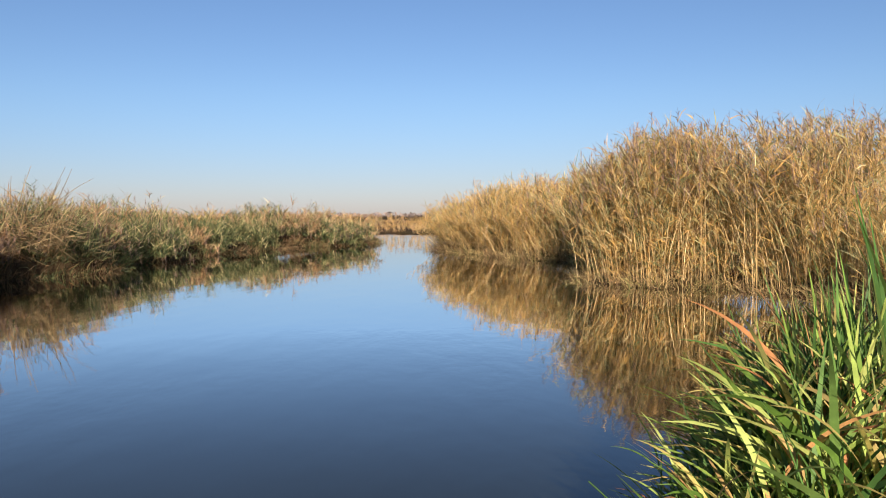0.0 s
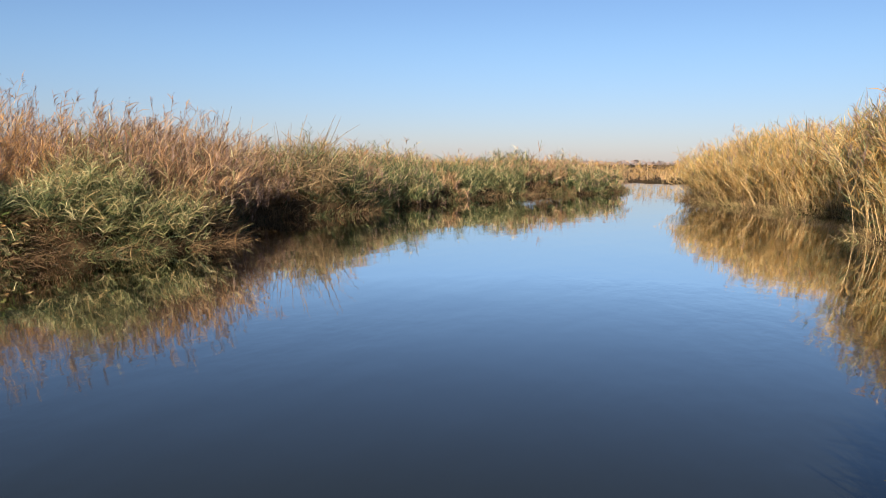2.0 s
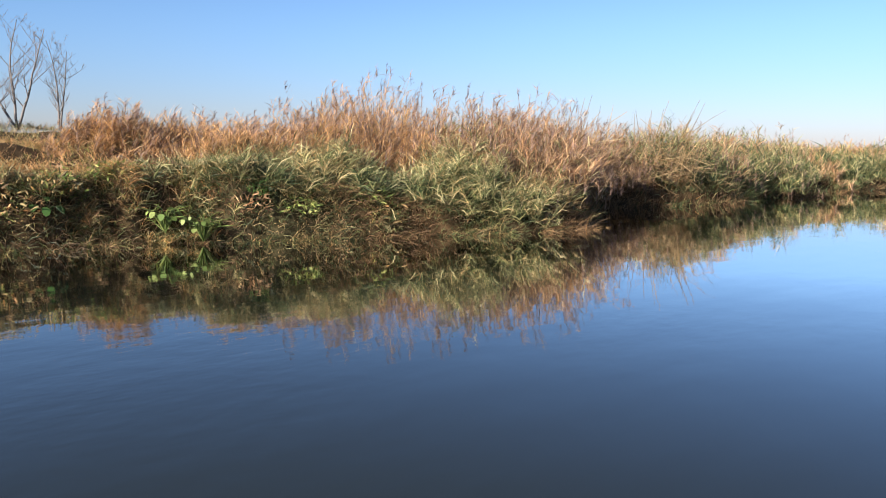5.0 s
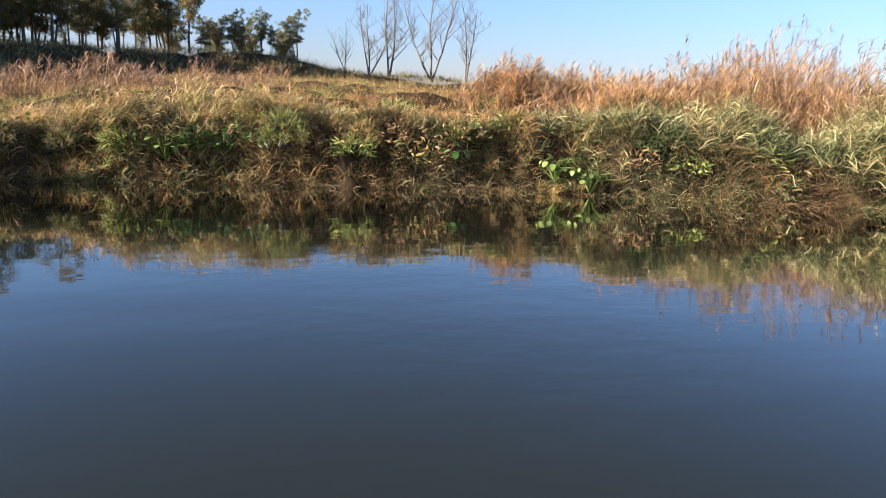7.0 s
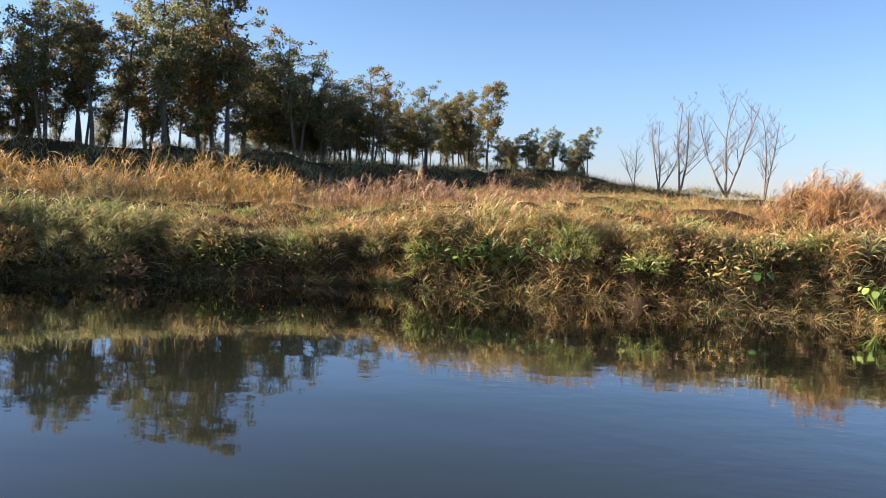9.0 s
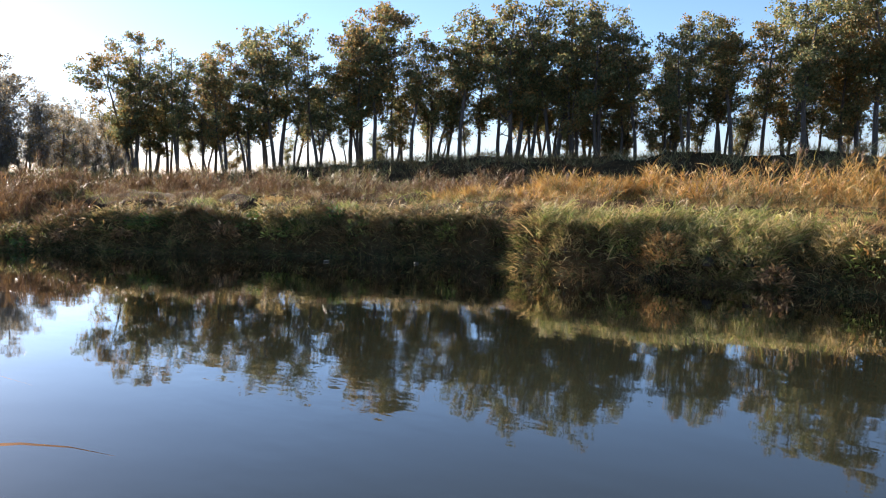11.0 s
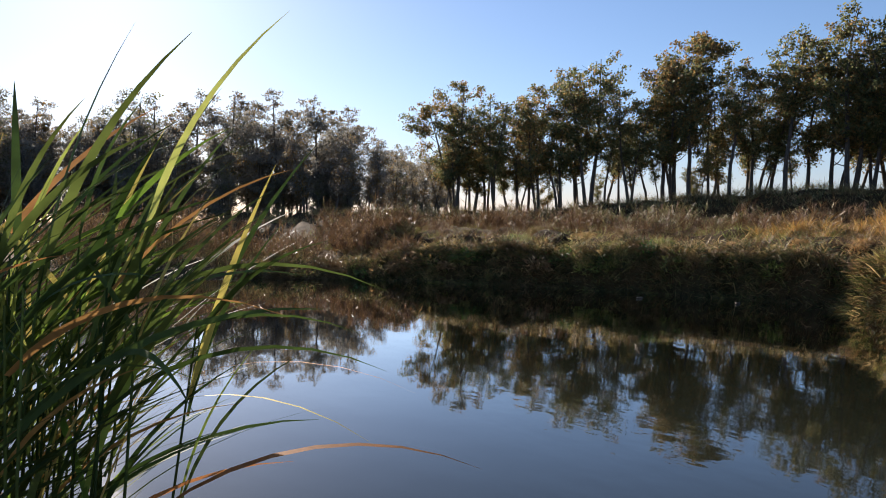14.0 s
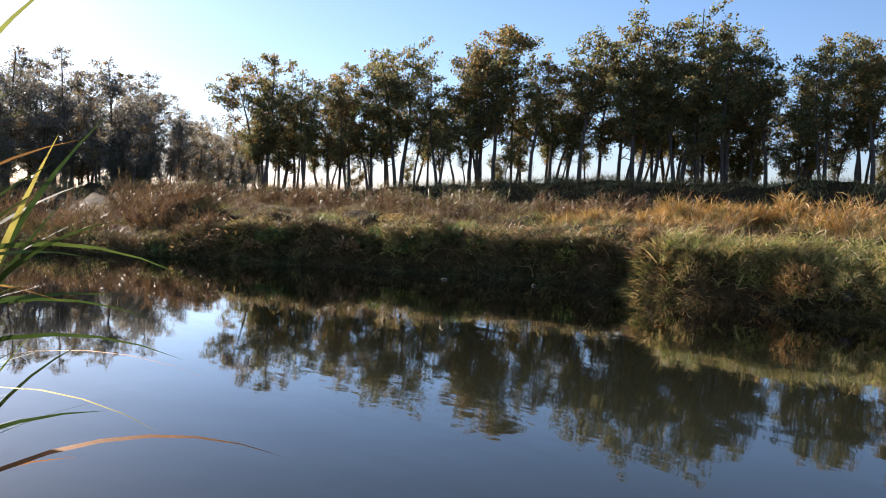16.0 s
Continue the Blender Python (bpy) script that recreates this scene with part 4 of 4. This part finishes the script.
for k, (az, dist, top) in enumerate(ROW):
    gap = ROW[min(k + 1, len(ROW) - 1)][0] - az
    stand(az, dist, top, TALL)
    stand(az + gap * 0.5 + rng.uniform(-0.5, 0.5), dist + rng.uniform(0, 3), top * rng.uniform(0.8, 0.93), TALL)
    stand(az + rng.uniform(-1.6, 1.6), dist + rng.uniform(2, 6), top * rng.uniform(0.55, 0.8), TALL, 4)
    if 86 < az < 156:
        stand(az + gap * 0.25, dist + rng.uniform(2, 5), top * rng.uniform(0.82, 0.95), TALL)
        stand(az + gap * rng.uniform(0.6, 0.9), dist + rng.uniform(3, 6), top * rng.uniform(0.45, 0.75), TALL, 4)
    if az < 104:
        stand(az + gap * 0.75, dist + rng.uniform(0, 2), top * rng.uniform(0.8, 0.95), TALL, 0)
        stand(az + gap * 0.3, dist + rng.uniform(2, 4), top * rng.uniform(0.85, 0.97), TALL, 2)
        stand(az + gap * 0.55, dist + rng.uniform(3, 6), top * rng.uniform(0.8, 0.97), TALL, 0)
for az, dist, top in WOOD:
    top *= 1.12
    stand(az, dist, top, HAZED_TREES[:2])
    stand(az + rng.uniform(-1.5, 1.5), dist + rng.uniform(3, 9), top * rng.uniform(0.8, 0.97), HAZED_TREES[:2])
    stand(az + rng.uniform(-1.5, 1.5), dist + rng.uniform(-1, 4), top * rng.uniform(0.5, 0.7), HAZED_TREES[:2])
    stand(az + rng.uniform(-1.8, 1.8), dist + rng.uniform(4, 12), top * rng.uniform(0.9, 1.05), HAZED_TREES[:2])
    stand(az + rng.uniform(-1.5, 1.5), dist - rng.uniform(1, 4), top * rng.uniform(0.35, 0.5), HAZED_TREES, 1)
for k in range(12):
    az = rng.uniform(84, 162)
    dist = float(np.interp(az, [r[0] for r in ROW], [r[1] for r in ROW])) + rng.uniform(-1, 7)
    stand(az, dist, rng.uniform(5.0, 7.0), TALL, int(rng.choice([3, 4, 4])))
for k, (az, dist, top) in enumerate([
    (77.9, 62.0, 6.6),
    (76.2, 62.0, 8.7),
    (74.8, 62.0, 10.2),
    (71.7, 60.0, 10.2),
    (69.3, 59.0, 8.8),
]):
    t = bare_tree(40 + k, "leafless grey tree on the dike")
    x, y = -math.sin(math.radians(az)) * dist, math.cos(math.radians(az)) * dist
    z = float(land(x, y))
    place(t, x, y, z, k * 1.3, (top - z) / 8.0)

# ---- plants beside the camera ----
rng = np.random.default_rng(23)


def near(az, dist):
    return -math.sin(math.radians(az)) * dist, math.cos(math.radians(az)) * dist


DUSKY = leafy("dark_reed_leaf", [(0, (0.03, 0.06, 0.014)), (0.6, (0.06, 0.1, 0.022)), (1, (0.13, 0.17, 0.04))], 0.22, 0.72)
YELLOWING = leafy("yellowing_sedge_leaf", [(0, (0.5, 0.42, 0.1)), (0.6, (0.42, 0.3, 0.1)), (1, (0.5, 0.2, 0.07))], 0.24, 0.72)
FRESH = leafy("fresh_sedge_leaf", [(0, (0.12, 0.22, 0.03)), (0.5, (0.26, 0.36, 0.06)), (1, (0.44, 0.46, 0.12))], 0.24, 0.68)


def leaf_shapes(tilts, droops, wide, mats):
    """Single leaves one metre long, by material; every leaf object takes one of them."""
    made = {}
    for mat in mats:
        made[mat] = []
        for k in range(9):
            v, q = strips(np.zeros((1, 3)), 0.0, rng.uniform(*tilts), rng.uniform(*droops), 1.0, wide * rng.uniform(0.7, 1.25), 8, 0.03, np.array([rng.uniform(-1.2, 1.2)]))
            me = quads_mesh("leaf", v, q)
            me.materials.append(mat)
            made[mat].append(me)
    return made


SHORT = leaf_shapes((0.1, 0.75), (0.1, 1.4), 0.042, (FRESH, GREEN, YELLOWING))
FLAG = leaf_shapes((0.02, 0.22), (0.02, 0.4), 0.024, (FRESH, GREEN, YELLOWING))
LONG = leaf_shapes((0.6, 1.0), (0.8, 1.3), 0.026, (FRESH, DUSKY, YELLOWING))
ARCH = leaf_shapes((0.12, 0.85), (0.15, 0.9), 0.032, (FRESH, DUSKY, YELLOWING))


def one_leaf(shapes, mat, parent, spot, heading, length):
    ob = new("leaf", shapes[mat][int(rng.integers(0, 9))])
    ob.parent = parent
    ob.matrix_basis = Matrix.LocRotScale(Vector(spot), Euler((0, 0, heading)), (length, length, length))


def sedge_clump(label, x, y, shapes, height, leaves, mix, layered=False):
    """A clump of long leaves: from one root, or at several heights on short stems."""
    z = max(float(land(x, y)), -0.1) - 0.04
    ob = tagged(new("sedge_clump"), label, "sedge", "waterside plants")
    ob.location = (x, y, z)
    if layered:
        for k in range(2):
            top = (rng.normal(0, 0.12), rng.normal(0, 0.12), height * rng.uniform(0.55, 0.85))
            part("stem", quads_mesh("stem", *tube([(0, 0, 0), (top[0] * 0.4, top[1] * 0.4, top[2] * 0.5), top], [0.006, 0.005, 0.003], 5)), GREEN, ob)
    for k in range(leaves):
        mat = (FRESH, GREEN, YELLOWING)[int(rng.choice(3, p=mix))]
        up = height * rng.uniform(0, 0.6) if layered else 0
        long = height * (rng.uniform(0.3, 0.62) if layered else rng.uniform(0.45, 1.1))
        one_leaf(shapes, mat, ob, (rng.normal(0, 0.08), rng.normal(0, 0.08), up), rng.uniform(0, 6.28), long)


for k in range(150):
    az = -16.2 - 9.0 * rng.uniform(0, 1) ** 0.8 if k < 110 else -21 - 20 * rng.uniform(0, 1)
    dist = rng.uniform(2.9, 3.7 if az > -18 else 4.4)
    sedge_clump("short bright green sedge at the water's edge", *near(az, dist), SHORT, 0.56 + 0.075 * min(max(0, -az - 15.5), 9), 25, (0.45, 0.33, 0.22), True)
for k in range(60):
    az = rng.uniform(-42, -23.8)
    sedge_clump("tall blue-green flag leaves beside the water", *near(az, rng.uniform(3.3, 4.8)), FLAG, 1.1 + 0.07 * min(-az - 24, 6), 16, (0.2, 0.7, 0.1))


def reed_clump(label, x, y, height, stems, leaves, heading, reach, shapes, mix, low=0.35):
    """Upright stems close by, with long leaves that arch from them."""
    ob = tagged(new("reed_clump"), label, "reeds", "waterside plants")
    z = float(land(x, y)) - 0.05
    ob.location = (x, y, z)
    for k in range(stems):
        lean, way, tall = abs(rng.normal(0.06, 0.05)), heading + rng.normal(0, 0.6), height * rng.uniform(0.7, 1.05)
        foot = np.array([rng.normal(0, 0.08), rng.normal(0, 0.08), 0])
        tip = foot + np.array([math.cos(way) * lean, math.sin(way) * lean, 1]) * tall
        bow = (foot + tip) / 2 + (0.02, -0.01, 0)
        v, q = tube([foot, bow, tip], [0.0045, 0.004, 0.002], 5)
        part("stem", quads_mesh("stem", v, q), DUSKY, ob)
        for j in range(leaves):
            f = rng.uniform(low, 1.0)
            spot = foot + (tip - foot) * f
            to = heading + rng.normal(0, 0.5) if rng.uniform() < 0.85 else rng.uniform(0, 6.28)
            one_leaf(shapes, (FRESH, DUSKY, YELLOWING)[int(rng.choice(3, p=mix))], ob, spot, to, reach * rng.uniform(0.5, 1.15))


for k in range(9):
    reed_clump("tall backlit waterside reeds with yellowing leaves", *near(rng.uniform(182.5, 190), rng.uniform(2.0, 2.6)), 1.46, 7, 6, math.radians(155), 0.56, ARCH, (0.1, 0.72, 0.18), 0.66)
reed_clump("reeds with long leaves arching over the water", *near(182.3, 2.05), 1.38, 5, 4, math.radians(150), 0.62, LONG, (0.2, 0.62, 0.18), 0.8)


# ---- small things on the far bank ----
def weed_patch(label, x, y, z, wide, high, mats, leaves=240):
    """A low bush of small pointed leaves."""
    ob = tagged(new("weed_patch"), label, "weeds", "leafy weeds on the bank")
    ob.location = (x, y, z)
    n = leaves
    turn, rise = rng.uniform(0, 6.28, n), np.arcsin(rng.uniform(-0.45, 1, n))
    far = rng.uniform(0.6, 1.08, n) * (1 + 0.25 * np.sin(3 * turn + x) * np.cos(rise))
    spot = np.stack([wide * far * np.cos(rise) * np.cos(turn), wide * far * np.cos(rise) * np.sin(turn), high * far * np.sin(rise)], -1)
    pick, run = rng.uniform(0, 1, n), 0.0
    for mat, share in mats:
        m = (pick >= run) & (pick < run + share)
        run += share
        k = int(m.sum())
        v, q = strips(spot[m], turn[m] + rng.normal(0, 0.9, k), rng.uniform(0.3, 1.9, k), rng.uniform(0.0, 0.9, k), rng.uniform(0.06, 0.17, k), rng.uniform(0.025, 0.05, k), 2)
        tagged(part("leaves", quads_mesh("leaves", v, q), mat, ob), kind="stuff")


WEEDS = [("bright green nettle-like weeds on the bank", [(HERB, 0.7), (LIME, 0.3)]), ("dark green weeds in the bank's shade", [(DARKLEAF, 0.55), (DEEP, 0.45)]),
         ("withered brown weeds hanging on the bank", [(WITHERED, 0.7), (RUST, 0.3)]), ("straw-coloured dry weeds on the bank", [(BANK, 0.6), (ORANGE, 0.2), (HERB, 0.2)])]
spots, s_at, o_at, facing = along_line(bank((-10.6, 10.8), (-3.5, -25)), 84, 0.9, 1.3, True)
for (x, y), o, way in zip(spots, o_at, facing):
    back = land(x - 0.35 * math.cos(way), y - 0.35 * math.sin(way))
    # south of y -11 darker kinds prevail, putting the bank's shade into colour
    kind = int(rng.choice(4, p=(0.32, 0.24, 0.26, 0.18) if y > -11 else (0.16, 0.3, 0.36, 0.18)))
    low = rng.uniform(0.1, 0.45) if o < 0.35 else rng.uniform(0.0, 0.12)
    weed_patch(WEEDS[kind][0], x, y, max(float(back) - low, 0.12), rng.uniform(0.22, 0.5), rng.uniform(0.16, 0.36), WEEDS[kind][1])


def broad_plant(label, az, dist, z, mat, count, size):
    """A plant of big heart-shaped leaves on stalks."""
    ob = tagged(new("broadleaf_plant"), label, "plant", "broad-leaved plants")
    x, y = near(az, dist)
    ob.location = (x, y, z)
    for k in range(count):
        turn, out, up = rng.uniform(0, 6.28), rng.uniform(0.1, 0.55), rng.uniform(0.0, 0.28)
        tipx, tipy = math.cos(turn) * out, math.sin(turn) * out
        v, q = tube([(0, 0, -0.2), (tipx * 0.5, tipy * 0.5, up * 0.8), (tipx, tipy, up)], [0.012, 0.01, 0.008], 4)
        part("stalk", quads_mesh("stalk", v, q), mat, ob)
        n, w = 7, size * rng.uniform(0.7, 1.3)
        t = np.linspace(0, 1, n)
        half = w * 0.5 * np.sqrt(np.clip(np.sin(np.pi * np.clip(t * 0.94 + 0.06, 0, 1)), 0, 1)) * (1.15 - 0.5 * t)
        face = rng.uniform(-0.2, 1.4)
        along = np.stack([t * w * math.cos(face), 0 * t, -t * w * math.sin(face)], -1)
        rows = np.stack([along + np.stack([0 * t, half, 0.12 * half], -1), along, along + np.stack([0 * t, -half, 0.12 * half], -1)], 1)
        cs, sn = math.cos(turn), math.sin(turn)
        rows = rows @ np.array([[cs, sn, 0], [-sn, cs, 0], [0, 0, 1]]) + (tipx, tipy, up)
        i, j = np.meshgrid(np.arange(n - 1), np.arange(2), indexing="ij")
        f = i * 3 + j
        part("leaf", quads_mesh("leaf", rows, np.stack([f, f + 1, f + 4, f + 3], -1)), mat, ob)
    return ob


broad_plant("lime-green broad leaves hanging over the bank", 89.5, 14.5, 0.6, LIME, 40, 0.1)
broad_plant("lime-green broad leaves hanging over the bank", 91.5, 14.8, 0.55, LIME, 26, 0.09)
broad_plant("lime-green broad leaves low on the bank", 62.0, 14.4, 0.4, LIME, 36, 0.1)
broad_plant("lime-green broad leaves low on the bank", 59.5, 14.2, 0.25, LIME, 34, 0.09)
broad_plant("dark green dock leaves on the bank", 69.5, 14.5, 0.6, DARKLEAF, 26, 0.13)
broad_plant("dark green dock leaves on the bank top", 64.6, 16.5, 0.9, DARKLEAF, 20, 0.12)


def brush_heap(az, dist, z):
    """A heap of dead dark twigs."""
    ob = tagged(new("brush_heap"), "heap of dead dark twigs on the grass", "brushwood")
    ob.location = (*near(az, dist), z)
    for k in range(26):
        a, l = rng.uniform(0, 6.28), rng.uniform(0.5, 0.95)
        d = np.array([math.cos(a), math.sin(a), 0]) * l / 2
        mid = np.array([rng.uniform(-0.1, 0.1), rng.uniform(-0.1, 0.1), rng.uniform(0.12, 0.34)])
        v, q = tube([-d + (0, 0, 0.0), mid, d + (0, 0, rng.uniform(-0.05, 0.1))], [0.012, 0.015, 0.006], 4)
        part("twig", quads_mesh("twig", v, q), BARK, ob)


MOSS = leafy("yellow_moss", [(0, (0.2, 0.19, 0.03)), (0.6, (0.38, 0.33, 0.06)), (1, (0.5, 0.42, 0.1))], 0.15, 0.8)


def moss_hummock(az, dist, wide, high):
    """A low dome of earth under a felt of short moss."""
    x, y = near(az, dist)
    ob = tagged(new("moss_hummock"), "yellow-green mossy hummock on the bank", "hummock")
    ob.location = (x, y, float(land(x, y)) - 0.1)
    i, j = np.meshgrid(np.arange(9), np.arange(22), indexing="ij")
    ang, up = j / 22 * 2 * np.pi, i / 8 * np.pi / 2
    out = wide * np.cos(up) * (1 + 0.12 * np.sin(3 * ang + 1) + 0.06 * np.sin(7 * ang))
    v = np.stack([out * np.cos(ang), out * np.sin(ang), high * np.sin(up)], -1).reshape(-1, 3)
    a, b = np.meshgrid(np.arange(8), np.arange(22), indexing="ij")
    k, q = a * 22 + b, a * 22 + (b + 1) % 22
    part("dome", quads_mesh("dome", v, np.stack([k, q, q + 22, k + 22], -1)), MOSS, ob)
    n = 2600
    turn, rise = rng.uniform(0, 6.28, n), np.arcsin(rng.uniform(0, 1, n))
    foot = np.stack([wide * np.cos(rise) * np.cos(turn), wide * np.cos(rise) * np.sin(turn), high * np.sin(rise)], -1)
    sv, sf = strips(foot, turn + rng.normal(0, 0.8, n), rng.uniform(0.1, 1.2, n), rng.uniform(0, 0.8, n), rng.uniform(0.04, 0.1, n), 0.014, 1)
    tagged(part("moss", quads_mesh("moss", sv, sf), MOSS, ob), kind="stuff")


moss_hummock(118.0, 14.2, 0.55, 0.42)
brush_heap(64.7, 17.5, float(land(*near(64.7, 17.5))))


def drifting_stick(az, dist, turn, length):
    ob_mesh = quads_mesh("drifting_stick", *tube([(-length / 2, 0, 0.012), (-length / 6, 0.03, 0.02), (length / 5, -0.02, 0.02), (length / 2, 0.03, 0.03)], [0.012, 0.018, 0.016, 0.006], 5))
    ob_mesh.materials.append(GREYWOOD)
    ob = tagged(new("drifting_stick", ob_mesh), "pale stick lying on the water", "stick", "drifting sticks")
    ob.location, ob.rotation_euler = (*near(az, dist), 0), (0, 0, turn)


drifting_stick(137.5, 17.9, 0.6, 0.35)
drifting_stick(118.6, 16.0, 2.2, 0.9)
drifting_stick(119.4, 15.9, 1.2, 0.7)
drifting_stick(117.9, 15.8, 0.4, 0.8)
drifting_stick(144.0, 18.4, 0.3, 0.25)


FALLEN = leafy("fallen_stalk", [(0, (0.3, 0.2, 0.09)), (0.5, (0.2, 0.13, 0.06)), (0.8, (0.13, 0.1, 0.045)), (1, (0.55, 0.38, 0.18))], 0.1)


def fallen_reeds(label, at, count, length, heading):
    """Broken stalks lying over the bank into the water."""
    ob = tagged(new("fallen_reeds"), label, "dead reeds", "", "stuff")
    spots = np.array(at) + rng.normal(0, 0.45, (count, 2))
    base = on_land(spots, -rng.uniform(0.1, 0.9))
    base[:, 2] += rng.uniform(-0.1, 0.7, count)
    v, q = strips(base, heading + rng.normal(0, 0.9, count), rng.uniform(0.3, 2.0, count), rng.uniform(-0.2, 0.4, count), length * rng.uniform(0.5, 1.1, count), 0.022, 3, 0.4)
    tagged(part("stalks", quads_mesh("stalks", v, q), FALLEN, ob), kind="stuff")


fallen_reeds("broken straw-coloured reeds fallen over the bank", (-12.6, 20.6), 90, 1.5, -0.5)
fallen_reeds("broken straw-coloured reeds fallen over the bank", (-11.2, 21.9), 260, 1.3, -0.6)
fallen_reeds("broken straw-coloured reeds fallen over the bank", (-12.2, 18.4), 110, 1.3, -0.4)


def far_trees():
    """Low woods on the horizon: many leafy clumps, distance haze put into their colour."""
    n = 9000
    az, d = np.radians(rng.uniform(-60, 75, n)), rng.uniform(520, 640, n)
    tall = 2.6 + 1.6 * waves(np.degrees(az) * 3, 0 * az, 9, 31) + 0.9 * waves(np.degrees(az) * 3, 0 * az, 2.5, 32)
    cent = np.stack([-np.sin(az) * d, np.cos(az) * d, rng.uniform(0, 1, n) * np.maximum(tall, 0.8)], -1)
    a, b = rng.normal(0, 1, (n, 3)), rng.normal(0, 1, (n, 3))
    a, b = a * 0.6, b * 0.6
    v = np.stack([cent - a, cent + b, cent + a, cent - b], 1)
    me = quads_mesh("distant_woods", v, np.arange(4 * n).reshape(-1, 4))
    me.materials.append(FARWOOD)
    tagged(new("distant_woods", me), "low woods along the horizon, haze put into their brownish colour", "woods", kind="stuff")


far_trees()

# more trees closing the wood on the far bank, and saplings between it and the row
for k in range(22):
    stand(rng.uniform(163, 190), rng.uniform(73, 84), rng.uniform(8.5, 11.4), HAZED_TREES[:2])
for k in range(26):
    stand(rng.uniform(156.5, 168), rng.uniform(60, 78), rng.uniform(6.2, 8.8), HAZED_TREES, 2)
